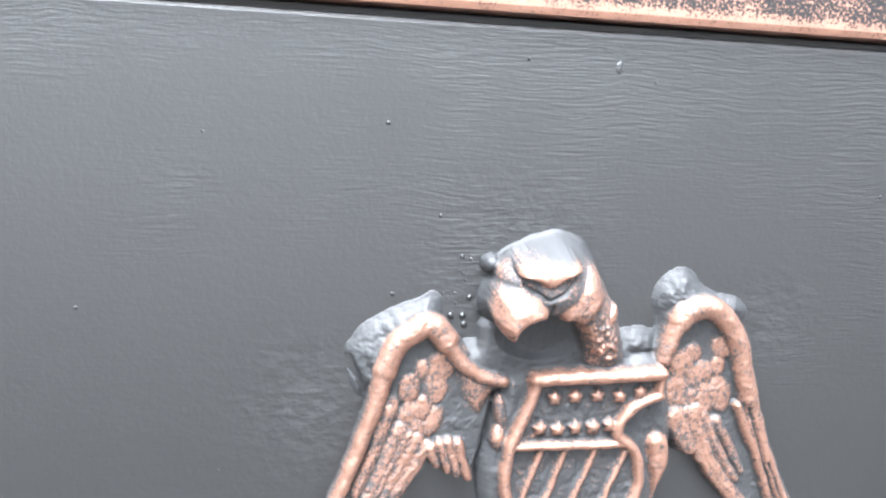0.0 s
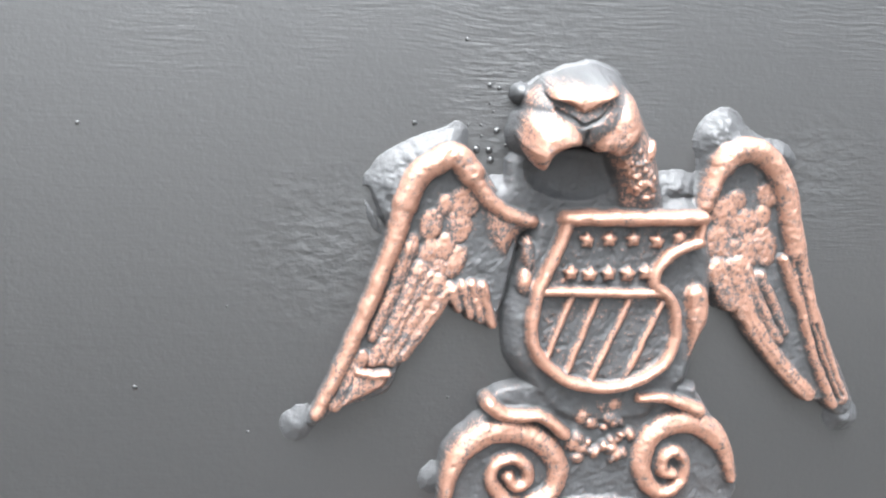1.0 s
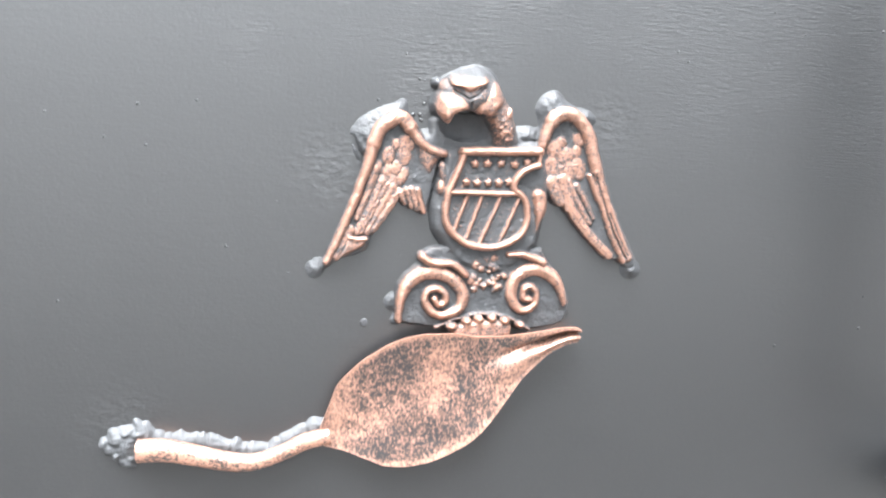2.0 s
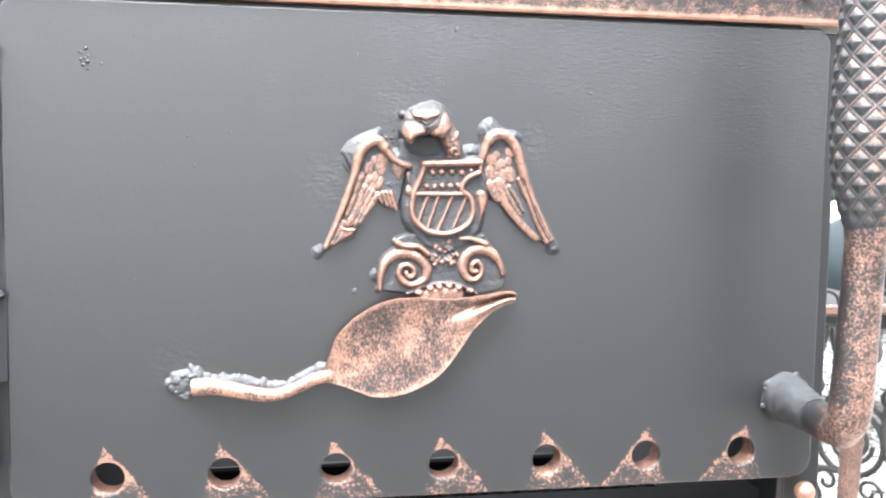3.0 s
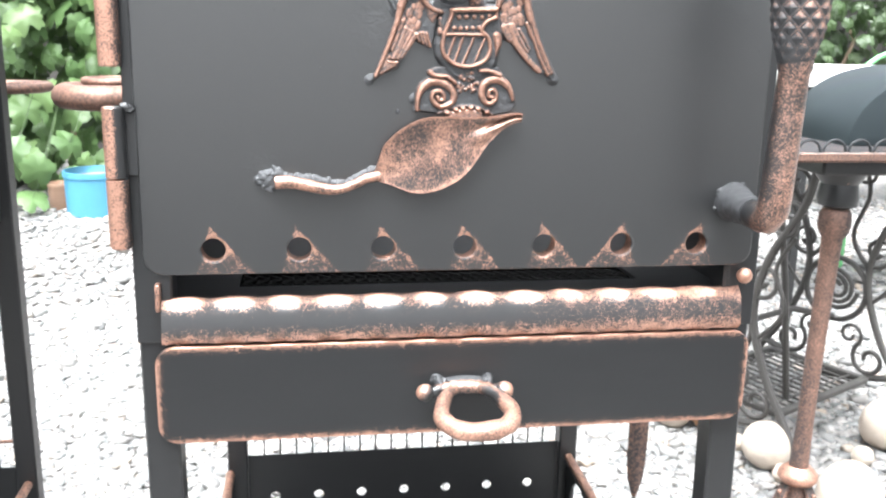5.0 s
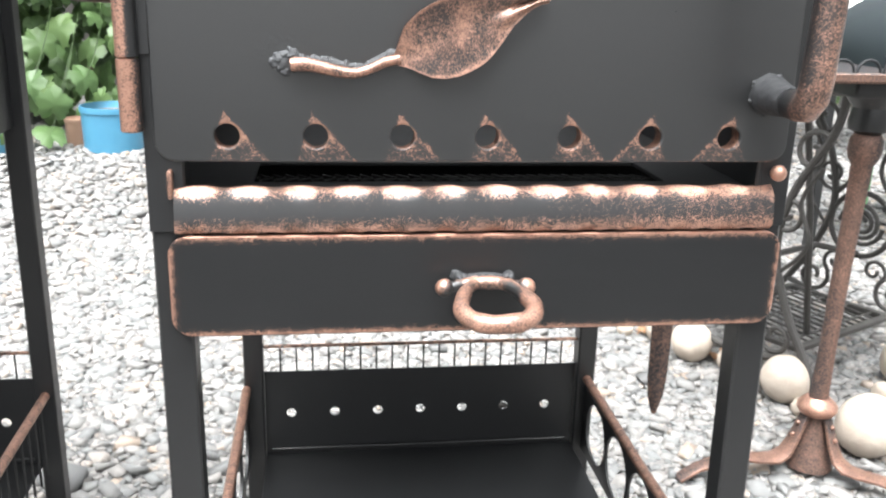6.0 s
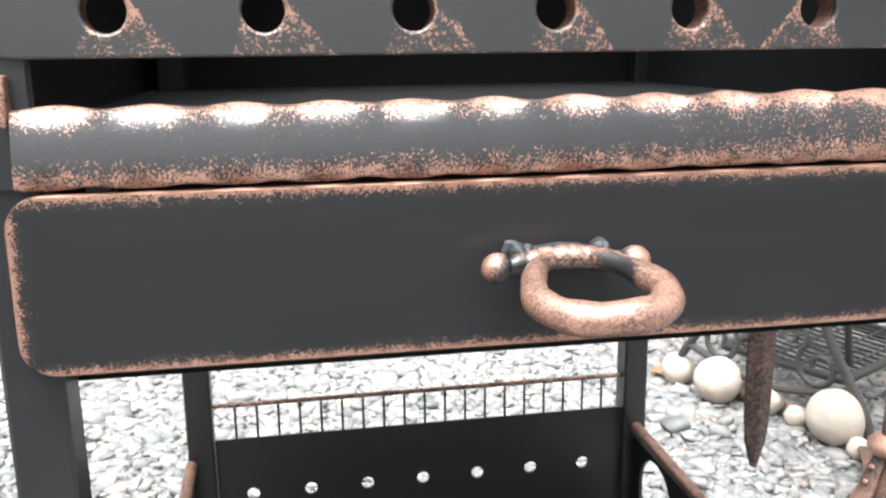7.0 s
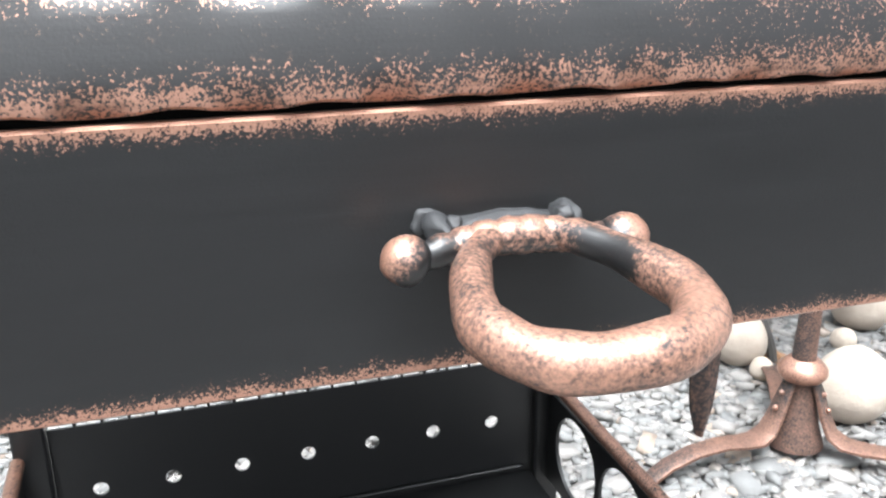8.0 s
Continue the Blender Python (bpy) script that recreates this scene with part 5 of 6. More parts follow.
def weld_relief():
    """Lumpy bead of weld along the upper side of the stem, thicker at its end."""
    X, Z = np.meshgrid(np.arange(-172, -60, 0.4), np.arange(-128, -92, 0.4))
    wx, wz = X + 0.8 * fbm(X, Z, 0.6, 41), Z + 0.8 * fbm(X, Z, 0.6, 42)
    rng = random.Random(12)
    h = blob(wx, wz, -153, -110, 7.5, 8.5, 4.0, 0, 0.8)
    for k in range(26):
        a, q = k * 2.4, 4.0 + 5.0 * rng.random()
        h = soft_max(h, blob(wx, wz, -153.5 + q * math.cos(a), -110 + 1.05 * q * math.sin(a), rng.uniform(2.0, 4.2), rng.uniform(1.6, 3.4), rng.uniform(1.8, 4.4), rng.uniform(0, 90), 0.8), 0.7)
    outer = ((-147, -100.0), (-138, -105.5), (-126.6, -105), (-112.6, -107.7), (-100.7, -110.4), (-91.2, -108.1), (-81.7, -102.4), (-73.3, -100), (-66, -99))
    for k in range(34):
        x = -148 + 2.4 * k + rng.uniform(-0.7, 0.7)
        z = np.interp(x, [p[0] for p in outer], [p[1] for p in outer]) - 4.2 + rng.uniform(-0.7, 0.5)
        h = soft_max(h, blob(wx, wz, x, z, rng.uniform(1.8, 3.2), rng.uniform(3.6, 5.2), rng.uniform(2.2, 3.4), rng.uniform(-18, 18), 0.7), 1.0)
    h = blur(np.clip(h, 0, None), 1)
    return X, Z, h * (1 + 0.10 * fbm(X, Z, 1.0, 43) + 0.08 * fbm(X, Z, 3, 44))


WX, WZ, wh = weld_relief()
wme, wused = relief_mesh("weld_seam", WX, WZ, wh, -0.0006)
fast_part("weld_seam", wme, wused, np.zeros(wh.shape), M_WELD_PALE, leaf_sheet, "grey lumpy weld bead")

# ---- ground ----
def ground_sheet():
    bm = bmesh.new()
    ticks_x = [-300, -60, -12] + [-6 + 0.5 * k for k in range(25)] + [12, 60, 300]
    ticks_y = [-300, -60, -12] + [-6 + 0.5 * k for k in range(31)] + [18, 60, 300]
    rows = [[bm.verts.new((x, y, 0.003 * noise.noise((x * 0.9, y * 0.9, 5)) - 0.009 if abs(x) < 12 and abs(y) < 12 else -0.02)) for x in ticks_x] for y in ticks_y]
    for a, c in zip(rows, rows[1:]):
        for k in range(len(a) - 1):
            bm.faces.new((a[k], a[k + 1], c[k + 1], c[k]))
    return bm


tagged(part("ground", ground_sheet(), M_GROUND, None, "yard ground of pale grey crushed slate"), kind="structure", category="ground")


def gravel(name, area, count, size, seed):
    """Loose flat chips lying on the ground."""
    rng = np.random.default_rng(seed)
    cube = np.array([(x, y, z) for z in (-1, 1) for y in (-1, 1) for x in (-1, 1)], float)
    quads = np.array([(0, 2, 3, 1), (4, 5, 7, 6), (0, 1, 5, 4), (2, 6, 7, 3), (0, 4, 6, 2), (1, 3, 7, 5)])
    x0, x1, y0, y1 = area
    c = np.stack([rng.uniform(x0, x1, count), rng.uniform(y0, y1, count), np.zeros(count)], 1)
    s = size * np.exp(rng.normal(0, 0.33, count))
    dims = np.stack([s, s * rng.uniform(0.5, 0.95, count), s * rng.uniform(0.2, 0.5, count)], 1)
    v = cube[None] * (1 + rng.uniform(-0.42, 0.22, (count, 8, 3)))
    v = v * dims[:, None]
    yaw, ti, tj = rng.uniform(0, 2 * np.pi, count), rng.normal(0, 0.17, count), rng.normal(0, 0.17, count)
    cy, sy = np.cos(yaw)[:, None], np.sin(yaw)[:, None]
    ca, sa, cb, sb = np.cos(ti)[:, None], np.sin(ti)[:, None], np.cos(tj)[:, None], np.sin(tj)[:, None]
    X, Y, Z = v[..., 0], v[..., 1], v[..., 2]
    Y, Z = Y * ca - Z * sa, Y * sa + Z * ca
    X, Z = X * cb + Z * sb, -X * sb + Z * cb
    X, Y = X * cy - Y * sy, X * sy + Y * cy
    low = Z.min(1, keepdims=True)
    Z = Z - low * 0.75 - 0.012 + rng.uniform(0, 0.006, (count, 1))
    co = np.stack([X + c[:, :1], Y + c[:, 1:2], Z], 2).reshape(-1, 3)
    f = (quads[None] + 8 * np.arange(count)[:, None, None]).reshape(-1, 4)
    me = bpy.data.meshes.new(name)
    me.vertices.add(len(co))
    me.vertices.foreach_set("co", co.ravel())
    me.loops.add(f.size)
    me.loops.foreach_set("vertex_index", f.ravel())
    me.polygons.add(len(f))
    me.polygons.foreach_set("loop_start", np.arange(len(f)) * 4)
    me.update(calc_edges=True)
    me.materials.append(M_STONES)
    ob = new(name, me)
    return tagged(ob, "loose flat chips of pale grey slate gravel", "gravel", kind="stuff")


gravel("gravel", (-1.7, 2.0, 0.05, 2.4), 64000, 0.0096, 11)
gravel("gravel_far", (-2.6, 3.4, 2.3, 5.4), 28000, 0.0130, 12)
gravel("gravel_fine", (-1.6, 2.0, 0.1, 1.9), 40000, 0.0055, 13)

# ---- stone balls ----
for k, (x, y, r) in enumerate(((0.738, 1.400, 0.037), (0.774, 1.278, 0.051), (0.845, 1.197, 0.034), (0.868, 1.126, 0.023), (0.661, 1.447, 0.022), (0.897, 1.043, 0.055), (0.901, 0.970, 0.022), (0.948, 0.803, 0.064), (1.128, 1.024, 0.024), (1.235, 1.10, 0.062))):
    ob = new("stone_ball", to_mesh(lump((0, 0, 0), r, 30 + k, 0.07, 4, 1.2), "stone_ball"))
    ob.data.materials.append(M_BALL)
    smooth(ob.data, 80)
    ob.location = (x, y, r - 0.004)
    tagged(ob, "small cream stone ball lying on gravel" if r < 0.035 else "large cream stone ball lying on gravel", "stone ball", "stone balls on the gravel")


# ---- pedestal table with forged post ----
table = thing("pedestal_table", (0.797, 0.752, 0), "copper brushed forged pedestal table with scalloped rim", "table")
part("post", sweep([(0.0, 0, 0.125), (0.0, 0, 0.16), (0.002, 0, 0.25), (0.005, 0, 0.42), (0.009, 0, 0.55), (0.010, 0, 0.60), (0.0104, 0, 0.612), (0.0107, 0, 0.625), (0.011, 0, 0.645), (0.0112, 0, 0.655)], [0.020, 0.0175, 0.0155, 0.0160, 0.0175, 0.019, 0.026, 0.029, 0.028, 0.022], 16), M_AGED, table, "square forged post, aged copper", wear=lambda x, y, z: 0.02 + 0.14 * np.sin(90 * x + 3 * z))
part("collar", lathe([(0.020, 0.118), (0.031, 0.122), (0.037, 0.131), (0.036, 0.140), (0.028, 0.149), (0.021, 0.155)], 28), M_COPPER, table, "turned copper collar", wear=lambda x, y, z: 0.1 + 0 * x)
part("foot_cone", lathe([(0.044, 0.012), (0.042, 0.020), (0.033, 0.048), (0.025, 0.085), (0.021, 0.105), (0.019, 0.120)], 28), M_AGED, table, "flared bell foot of the post", wear=lambda x, y, z: 0.06 + 0 * x)


def strap(rows, turn, thick):
    """A flat forged strap that runs outwards at the angle turn: rows of reach, height and half width."""
    d, side = Vector((math.cos(radians(turn)), math.sin(radians(turn)), 0)), Vector((-math.sin(radians(turn)), math.cos(radians(turn)), 0))
    bm = bmesh.new()
    rings = []
    for i, (r, z, w) in enumerate(rows):
        a, c = rows[max(0, i - 1)], rows[min(len(rows) - 1, i + 1)]
        t = (d * (c[0] - a[0]) + Vector((0, 0, c[1] - a[1]))).normalized()
        n = t.cross(side)
        p = d * r + Vector((0, 0, z))
        rings.append([bm.verts.new(p + side * (w * u) + n * (thick * v)) for u, v in ((-1, 0.5), (-0.8, 1), (0.8, 1), (1, 0.5), (1, -0.5), (0.8, -1), (-0.8, -1), (-1, -0.5))])
    for a, c in zip(rings, rings[1:]):
        for k in range(8):
            bm.faces.new((a[k], a[(k + 1) % 8], c[(k + 1) % 8], c[k]))
    bm.faces.new(list(reversed(rings[0])))
    bm.faces.new(rings[-1])
    bmesh.ops.recalc_face_normals(bm, faces=bm.faces[:])
    return bm


for ang in (184, 304, 62):
    d = Vector((math.cos(radians(ang)), math.sin(radians(ang)), 0))
    rows = [(0.021, 0.120, 0.011), (0.029, 0.102, 0.013), (0.041, 0.068, 0.016), (0.054, 0.042, 0.019), (0.074, 0.031, 0.021), (0.10, 0.032, 0.020), (0.14, 0.038, 0.018), (0.19, 0.036, 0.016), (0.235, 0.024, 0.015), (0.262, 0.009, 0.014), (0.270, 0.003, 0.014)]
    foot = part("foot", strap(rows, ang, 0.0045), M_AGED, table, "curved flat foot strap, worn bright along its edges", wear=lambda x, y, z, a=ang: -0.14 + 0.40 * np.clip((np.abs(-x * math.sin(radians(a)) + y * math.cos(radians(a))) - 0.0105) / 0.004, 0, 1))
    for r, z in ((0.029, 0.100), (0.038, 0.076)):
        part("rivet", lump(d * (r + 0.006) + Vector((0, 0, z + 0.003)), 0.0048, 2, 0.1, 2), M_COPPER, foot, wear=lambda x, y, z: 0 * x)
part("head_block", lathe([(0.020, 0.6552), (0.034, 0.662), (0.036, 0.675), (0.032, 0.700), (0.044, 0.7165), (0.048, 0.7216)], 20, "z", (0.0112, 0, 0)), M_IRON, table, wear=lambda x, y, z: 0 * x)
RIM_A, RIM_B, RIM_C, RIM_D = -0.135, 0.36, -0.10, 0.20
# copper cut on the top face: colour darkened to offset its sky reflection
part("table_top", box(RIM_A, RIM_B, RIM_C, RIM_D, 0.750, 0.768, 0.004), M_AGED, table, "copper brushed table plate", wear=lambda x, y, z: 0.10 - 0.3 * (z > 0.7655))
part("apron_block", box(-0.06, 0.30, -0.06, 0.16, 0.722, 0.7498, 0.004), M_IRON, table, wear=lambda x, y, z: 0 * x)
k_n = 11
for k in range(k_n):
    w = (RIM_B - RIM_A) / k_n
    cx = RIM_A + w * (k + 0.5)
    pts = [(cx + w * 0.44 * math.cos(math.pi * j / 10), RIM_C + 0.004, 0.7682 + 0.019 * math.sin(math.pi * j / 10)) for j in range(11)]
    part("scallop", sweep(pts, 0.0024, 8), M_AGED, table, wear=lambda x, y, z: -0.3 + 0 * x)
hood = thing("fire_hood", (0.80 + 0.205, 0.75 + 0.09, 0.768), "glossy blue grey arched lid standing on a table", "grill lid")
hood_pts = [(0.205 * math.cos(math.pi * k / 28), 0.135 * math.sin(math.pi * k / 28) ** 0.9) for k in range(29)]
part("shell", plate([hood_pts], -0.11, 0.10, 0.004), M_HOOD, hood, angle=35)
part("trim_wire", sweep([(-0.12, -0.1115, 0.066), (0.02, -0.1115, 0.060), (0.15, -0.1115, 0.05)], 0.0012, 6), M_WHITE, hood, "thin pale line of trim")


# ---- treadle stand ----
stand = thing("treadle_stand", (1.06, 1.32, 0), "black cast iron sewing machine stand with openwork sides", "treadle stand")
stand.rotation_euler = (0, 0, radians(28))


def scroll(cx, cz, r, a0, turns, hand=1, n=26):
    return [(cx + hand * r * (1 - 0.75 * k / n) * math.cos(a0 + turns * 2 * math.pi * k / n), cz + r * (1 - 0.75 * k / n) * math.sin(a0 + turns * 2 * math.pi * k / n)) for k in range(n + 1)]


def stand_side(x):
    to3 = lambda pts: [(x, a, b) for a, b in pts]
    lines = []
    for s in (-1, 1):
        lines.append((curve_pts([(s * 0.23, 0.012), (s * 0.21, 0.07), (s * 0.13, 0.20), (s * 0.085, 0.34), (s * 0.11, 0.47), (s * 0.18, 0.60), (s * 0.20, 0.69)], 6), 0.0095))
        lines.append((scroll(s * 0.145, 0.56, 0.05, 0.6, 1.2, s), 0.006))
        lines.append((scroll(s * 0.115, 0.13, 0.05, 2.2, 1.2, s), 0.006))
        lines.append((scroll(s * 0.10, 0.42, 0.045, 4.0, 1.3, s), 0.0055))
        lines.append((scroll(s * 0.05, 0.62, 0.04, 1.2, 1.2, s), 0.005))
        lines.append((scroll(s * 0.055, 0.185, 0.035, 5.2, 1.2, s), 0.005))
        lines.append((curve_pts([(s * 0.10, 0.28), (s * 0.16, 0.36), (s * 0.13, 0.45), (s * 0.17, 0.53)], 6), 0.005))
        lines.append((curve_pts([(s * 0.09, 0.36), (s * 0.03, 0.45), (s * 0.06, 0.57), (s * 0.02, 0.68)], 6), 0.006))
    lines.append(([(0.085 * math.cos(2 * math.pi * k / 36), 0.30 + 0.085 * math.sin(2 * math.pi * k / 36)) for k in range(37)], 0.0075))
    lines.append((scroll(0.0, 0.30, 0.06, 0.0, 1.4), 0.006))
    lines.append((scroll(0.0, 0.30, 0.06, math.pi, 1.4), 0.006))
    lines.append(([(-0.225, 0.695), (0.225, 0.695)], 0.012))
    lines.append((curve_pts([(-0.19, 0.10), (0, 0.06), (0.19, 0.10)], 8), 0.009))
    side = part("side_frame", sweep(to3(lines[-2][0]), lines[-2][1], 8), M_CASTIRON, stand, "openwork cast iron side", wear=lambda x, y, z: 0 * x)
    for k, (pts, r) in enumerate(lines):
        if k != len(lines) - 2:
            part("scrollwork", sweep(to3(pts), r, 8), M_CASTIRON, side, wear=lambda x, y, z: 0 * x)


stand_side(-0.25)
stand_side(0.25)
treadle = part("treadle", plate([round_rect(-0.205, 0.205, -0.15, 0.15, 0.02), round_rect(-0.185, 0.185, -0.13, 0.13, 0.01)], 0.09, 0.102, 0.002, axis="z"), M_CASTIRON, stand, "pierced cast iron foot treadle", wear=lambda x, y, z: 0 * x)
for k in range(13):
    a = -0.17 + 0.34 * k / 12
    part("treadle_bar", sweep([(a - 0.02, -0.131, 0.096), (a + 0.02, 0.131, 0.096)], 0.0032, 6), M_CASTIRON, treadle, wear=lambda x, y, z: 0 * x)
for k in range(4):
    b = -0.10 + 0.0667 * k
    part("treadle_bar", sweep([(-0.186, b, 0.097), (0.186, b, 0.097)], 0.0028, 6), M_CASTIRON, treadle, wear=lambda x, y, z: 0 * x)
part("cross_bar", sweep([(-0.25, 0.0, 0.22), (-0.1, 0.03, 0.26), (0.1, 0.03, 0.26), (0.25, 0.0, 0.22)], 0.008, 8), M_CASTIRON, stand, wear=lambda x, y, z: 0 * x)
part("pitman_rod", sweep([(-0.10, -0.10, 0.10), (-0.16, -0.10, 0.40), (-0.19, -0.08, 0.62)], 0.008, 8), M_CASTIRON, stand, wear=lambda x, y, z: 0 * x)
part("wooden_top", box(-0.29, 0.29, -0.22, 0.22, 0.708, 0.728, 0.004), M_DARK, stand, angle=30)

# ---- hanging poker on the far side of the grill ----
poker = thing("fire_poker", (0.2625, 0.251, 0.72), "flat forged poker with copper brushed blade hanging", "poker")
blade = []
for k in range(15):
    u = k / 14
    w = 0.0150 * (1 - 0.28 * u) * (1 - max(0, (u - 0.84) / 0.16) ** 2.4 * 0.75)
    blade.append((w, -0.32 * u))
bm = bmesh.new()
rows = [[bm.verts.new((a * w, b * 0.0045, z)) for a, b in ((-1, 0.3), (-0.25, 1), (0.25, 1), (1, 0.3), (1, -0.3), (0.25, -1), (-0.25, -1), (-1, -0.3))] for w, z in blade]
for a, c in zip(rows, rows[1:]):
    for k in range(8):
        bm.faces.new((a[k], a[(k + 1) % 8], c[(k + 1) % 8], c[k]))
bm.faces.new(rows[0])
bm.faces.new(list(reversed(rows[-1])))
bmesh.ops.recalc_face_normals(bm, faces=bm.faces[:])
part("blade", bm, M_AGED, poker, wear=lambda x, y, z: 0.02 - 0.10 * (x < -0.001), angle=30)
part("hook", sweep([(0, 0, -0.003), (0, 0, 0.02), (0.004, 0, 0.03)], 0.004, 8), M_PAINT, poker, wear=lambda x, y, z: 0 * x)

# ---- ring holders on the grill sides ----
def ring_bm(c, r, tube, seg=40):
    return sweep([(c[0] + r * math.cos(2 * math.pi * k / seg), c[1] + r * math.sin(2 * math.pi * k / seg), c[2]) for k in range(seg)], tube, 12, closed=True)


part("pot_ring", ring_bm((-0.318, 0.262, 0.874), 0.044, 0.0125), M_AGED, grill, "heavy aged copper ring holder", wear=lambda x, y, z: 0.16 + 0 * x)
part("ring_lip", ring_bm((-0.312, 0.262, 0.8885), 0.030, 0.004), M_AGED, grill, wear=lambda x, y, z: 0.16 + 0 * x)

# ---- second grill beside the first ----
second = thing("barbecue_grill", (-0.7635, 0, 0), "black steel barbecue cabinet with slatted shelf sides", "barbecue grill")
grill_frame(second, slatted=True)
part("top_cap", box(-0.2745, 0.272, -0.004, 0.53, 1.0505, 1.086, 0.004), M_PAINT, second, wear=lambda x, y, z: 0 * x)
part("front_panel", box(-0.2495, 0.2465, -0.0005, 0.0035, 0.7555, 1.046, 0.001), M_PAINT, second, wear=lambda x, y, z: 0 * x)
part("drawer_front", box(-0.2435, 0.2505, -0.0075, -0.003, 0.6155, 0.6985, 0.001), M_PAINT, second, wear=lambda x, y, z: 0 * x)
part("pot_ring", ring_bm((0.236, 0.600, 0.861), 0.058, 0.0065), M_AGED, second, "thin aged copper ring holder", wear=lambda x, y, z: 0.14 + 0 * x)

# ---- pots ----
def pot(name, place, r, h, material, label):
    p = thing(name, place, label, "pot")
    part("pot_body", lathe([(r * 0.9, 0.0), (r * 0.94, 0.01), (r * 0.97, h * 0.85), (r * 0.97, h * 0.86), (r * 1.0, h * 0.87), (r * 1.01, h * 0.97), (r, h), (r * 0.95, h), (r * 0.93, h * 0.9), (r * 0.9, h * 0.85)], 40), material, p, angle=30)
    part("soil", lathe([(0.001, h * 0.84), (r * 0.9, h * 0.84), (r * 0.9, h * 0.851), (0.001, h * 0.86)], 24), M_BARK, p, angle=0)


pot("plant_pot", (-1.215, 4.12, -0.008), 0.16, 0.235, M_BLUE, "bright blue enamel pot standing on gravel")
pot("plant_pot", (-1.80, 4.12, -0.008), 0.15, 0.24, M_BLUE, "bright blue enamel pot standing on gravel")
pot("clay_pot", (-1.42, 4.30, -0.008), 0.085, 0.14, M_CLAY, "weathered brown clay pot under the vine")


# ---- grape vine ----
def vine_leaf(seed):
    """A five-lobed leaf, cupped, with a folded midrib."""
    rng = random.Random(seed)
    n = 30
    bm = bmesh.new()
    c = bm.verts.new((0, 0, 0))
    ring_in, ring_out = [], []
    for k in range(n):
        t = 2 * math.pi * k / n
        lobe = 0.76 + 0.20 * abs(math.cos(2.5 * (t - math.pi / 2))) ** 1.4 + 0.05 * math.cos(15 * t) + rng.uniform(-0.03, 0.03)
        if abs(t - 3 * math.pi / 2) < 0.3:
            lobe *= 0.45 + 1.8 * abs(t - 3 * math.pi / 2)
        for q, row in ((0.55, ring_in), (1.0, ring_out)):
            r = lobe * q * 0.5
            x, y = r * math.cos(t), r * math.sin(t)
            row.append(bm.verts.new((x, y, 0.30 * abs(x) - 0.9 * r * r + 0.02 * math.sin(5 * t + seed) * q)))
    for k in range(n):
        j = (k + 1) % n
        bm.faces.new((c, ring_in[k], ring_in[j]))
        bm.faces.new((ring_in[k], ring_out[k], ring_out[j], ring_in[j]))
    me = to_mesh(bm, "leaf")
    me.materials.append(M_LEAF)
    smooth(me, 60)
    return me


leaf_kinds = [vine_leaf(k) for k in range(5)]


def leaf_pose(rng, x, y, z, size):
    return Matrix.LocRotScale((x, y, z), Euler((radians(rng.uniform(35, 95)), radians(rng.uniform(-28, 28)), radians(rng.uniform(-60, 60)))), Vector((size, size, size)))


def vine(name, place, span, depth, height, n_parts, n_rest, seed, label, size=0.15, foliage=None, low=()):
    rng = random.Random(seed)
    v = thing(name, place, label, "vine")
    for k in range(5):
        x = span * (k + 0.5) / 5
        pts = [(x + 0.12 * math.sin(1.3 * j + k), depth * 0.55 + 0.06 * math.sin(2 * j + k), height * j / 9) for j in range(10)]
        part("stem", sweep(pts, [0.022 - 0.0017 * j for j in range(10)], 8), M_BARK, v, angle=60)
    for k in range(n_parts):
        ob = new("leaf", leaf_kinds[k % 5])
        ob.parent = v
        z = height * rng.random() ** 0.85
        ob.matrix_basis = leaf_pose(rng, span * rng.random(), depth * 0.42 * rng.random() + 0.10 * math.sin(7 * z), z + 0.10, size * rng.uniform(0.6, 1.15))
    for k, (x, y, z) in enumerate(low):
        part("shoot", sweep([(x, depth * 0.3, z + 0.42), (x + 0.05, y + 0.22, z + 0.26), (x + 0.03, y + 0.06, z + 0.08), (x, y, z)], [0.003, 0.0028, 0.0025, 0.0015], 6), M_LEAF_DARK, v, angle=60)
        ob = new("leaf", leaf_kinds[k % 5])
        ob.parent = v
        ob.matrix_basis = leaf_pose(rng, x, y, z, size * 0.95)
    verts, faces = [], []
    src = [([w.co.copy() for w in me.vertices], [tuple(p.vertices) for p in me.polygons]) for me in leaf_kinds]
    for k in range(n_rest):
        m = leaf_pose(rng, span * rng.random(), depth * (0.25 + 0.75 * rng.random()), height * rng.random() + 0.08, size * rng.uniform(0.6, 1.15))
        vs, fs = src[k % 5]
        o = len(verts)
        verts += [m @ c for c in vs]
        faces += [tuple(o + i for i in f) for f in fs]
    me = bpy.data.meshes.new("foliage")
    me.from_pydata(verts, [], faces)
    part("foliage", me, foliage or M_LEAF, v, kind="stuff", angle=0)


vine("grape_vine", (-3.0, 4.30, 0), 2.3, 1.1, 2.4, 300, 1300, 5, "dense green grape vine with broad lobed leaves", 0.20, low=((1.50, -0.30, 0.10), (1.53, -0.28, 0.24), (1.34, -0.30, 0.10), (1.66, -0.16, 0.36), (1.40, -0.2, 0.33)))
vine("grape_vine", (1.3, 5.6, 0), 4.0, 0.9, 2.2, 0, 1500, 6, "dark green vine hedge behind a shed", 0.16, M_LEAF_DARK)
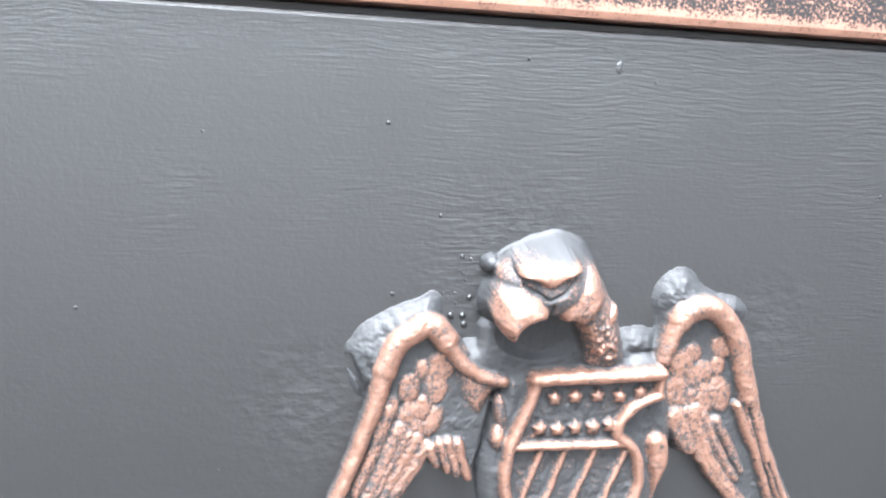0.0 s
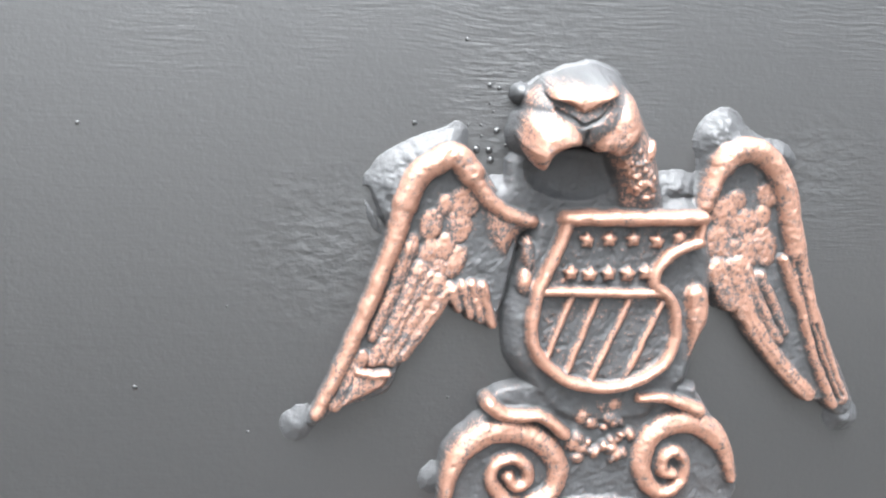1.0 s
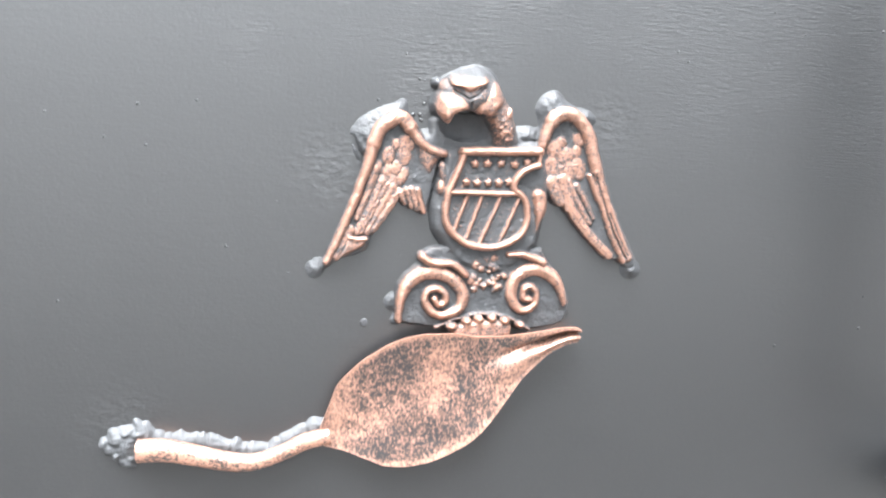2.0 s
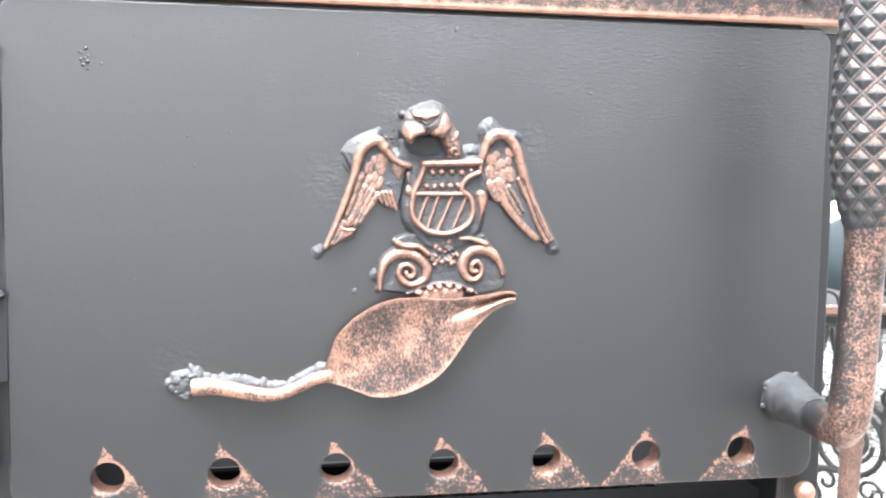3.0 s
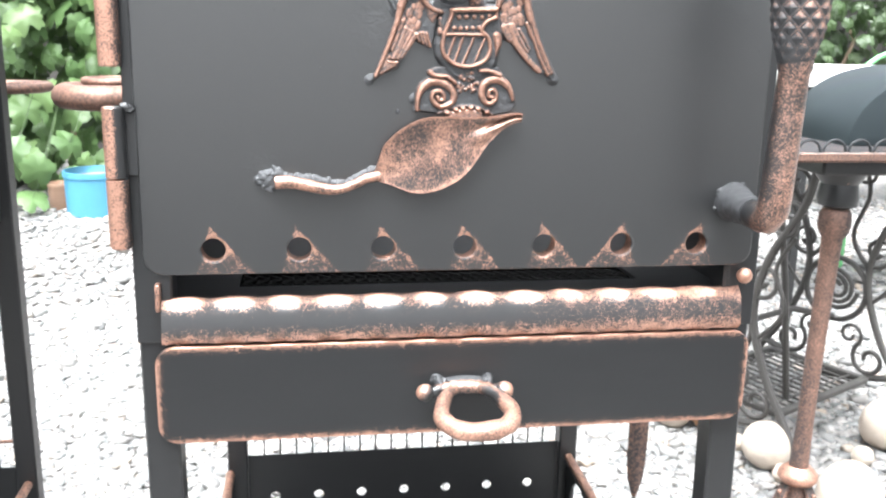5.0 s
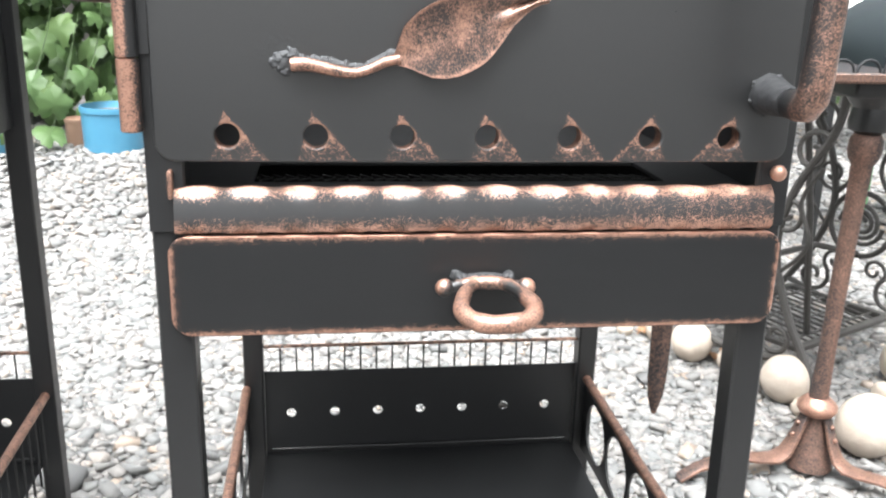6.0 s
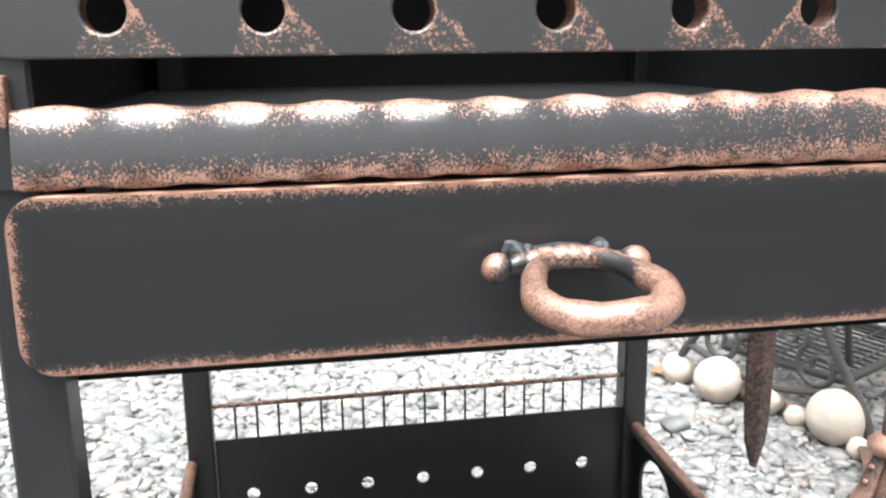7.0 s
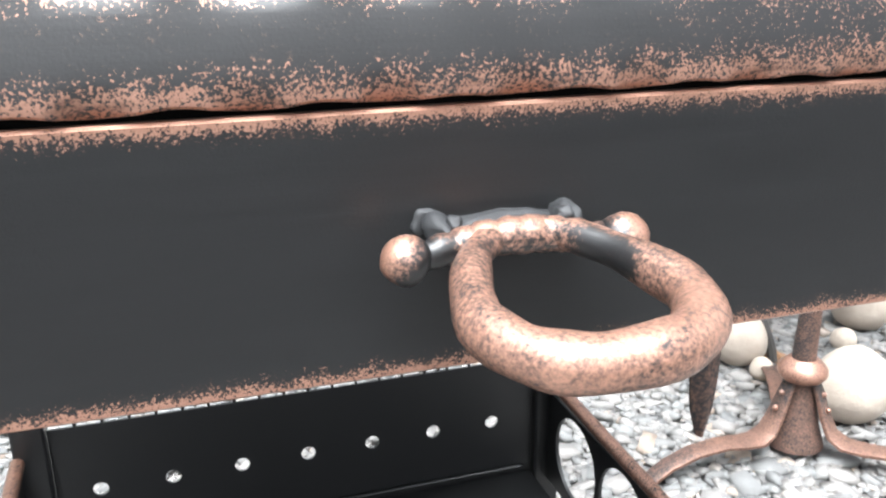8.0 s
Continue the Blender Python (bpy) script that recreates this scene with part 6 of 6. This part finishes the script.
# backdrop of dark boards added behind the vine to close the view
tagged(part("fence", joined(*[box(-8 + 0.2 * k, -7.81 + 0.2 * k, 6.8, 6.83, 0, 2.6, 0.004) for k in range(90)]), M_DARK, None, "added fence of dark boards", angle=0), kind="structure", category="fence")

# unseen boards added behind the camera to darken the door and drawer reflections
tagged(part("unseen_fence", joined(*[box(-8 + 0.2 * k, -7.81 + 0.2 * k, -1.53, -1.50, 0, 0.55, 0.004) for k in range(80)]), M_DARK, None, "added fence of dark boards", angle=0), kind="structure", category="fence")

# ---- shed roof, board and chairs beyond ----
shed = thing("shed", (2.0, 3.6, 0), "low shed with grey corrugated metal roof", "shed")
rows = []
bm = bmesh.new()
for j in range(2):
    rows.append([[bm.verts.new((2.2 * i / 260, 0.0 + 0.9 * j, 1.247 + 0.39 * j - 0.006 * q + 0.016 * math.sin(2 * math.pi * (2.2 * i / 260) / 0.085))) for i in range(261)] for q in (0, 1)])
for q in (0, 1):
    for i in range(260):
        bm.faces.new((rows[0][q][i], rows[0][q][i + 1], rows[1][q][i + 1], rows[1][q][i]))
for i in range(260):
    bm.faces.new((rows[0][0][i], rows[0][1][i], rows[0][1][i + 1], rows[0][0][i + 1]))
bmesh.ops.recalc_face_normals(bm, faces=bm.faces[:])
part("roof", bm, M_TIN, shed, "darkened grey corrugated sheet", angle=60)
part("beam", box(0.02, 2.18, 0.03, 0.10, 1.16, 1.222, 0.004), M_DARK, shed)
part("ridge_beam", box(0.0, 2.2, 0.86, 0.96, 1.66, 1.75, 0.004), M_DARK, shed)
for x in (0.05, 2.1):
    part("upright", box(x, x + 0.08, 0.03, 0.11, -0.01, 1.1598, 0.004), M_DARK, shed)
board = thing("side_table", (1.42, 1.95, 0), "pale grey square topped garden table", "table")
part("table_top", box(0, 0.9, 0, 0.6, 0.806, 0.864, 0.006), M_WHITE, board)
for x in (0.05, 0.83):
    for y in (0.05, 0.53):
        part("leg", box(x, x + 0.03, y, y + 0.03, -0.01, 0.8055, 0.003), M_IRON, board)


def garden_chair(place, turn):
    c = thing("garden_chair", place, "bright green tubular steel garden chair", "chair", "green chairs in the yard")
    c.rotation_euler = (0, 0, radians(turn))
    part("backrest", sweep([(-0.2, 0, 0.45)] + [(-0.2 * math.cos(math.pi * k / 14), 0.04, 0.72 + 0.19 * math.sin(math.pi * k / 14)) for k in range(15)] + [(0.2, 0, 0.45)], 0.011, 10), M_GREEN, c)
    part("seat", box(-0.21, 0.21, -0.40, 0.02, 0.435, 0.455, 0.008), M_GREEN, c)
    for x, y in ((-0.19, 0), (0.19, 0), (-0.19, -0.38), (0.19, -0.38)):
        part("leg", sweep([(x, y, -0.01), (x * 0.97, y, 0.437)], 0.011, 10), M_GREEN, c)


garden_chair((2.32, 2.75, 0), 10)
garden_chair((2.95, 2.4, 0), -60)


# ---- dry leaves among the stone balls ----
dry_rng = random.Random(9)
for k, (x, y) in enumerate(((0.80, 1.34), (0.83, 1.28), (0.86, 1.25), (0.90, 1.17), (0.71, 1.45), (0.93, 1.10), (0.88, 1.31), (0.97, 1.02), (0.99, 0.90))):
    me = leaf_kinds[k % 5].copy()
    me.materials.clear()
    me.materials.append(M_DRY)
    ob = new("dry_leaf", me)
    ob.matrix_world = Matrix.LocRotScale((x, y, 0.016), Euler((radians(dry_rng.uniform(-25, 25)), radians(dry_rng.uniform(-25, 25)), dry_rng.uniform(0, 6.28))), Vector((0.055, 0.045, 0.10)))
    tagged(ob, "curled dry brown leaf lying on gravel", "dry leaf", "dry leaves by the stone balls")
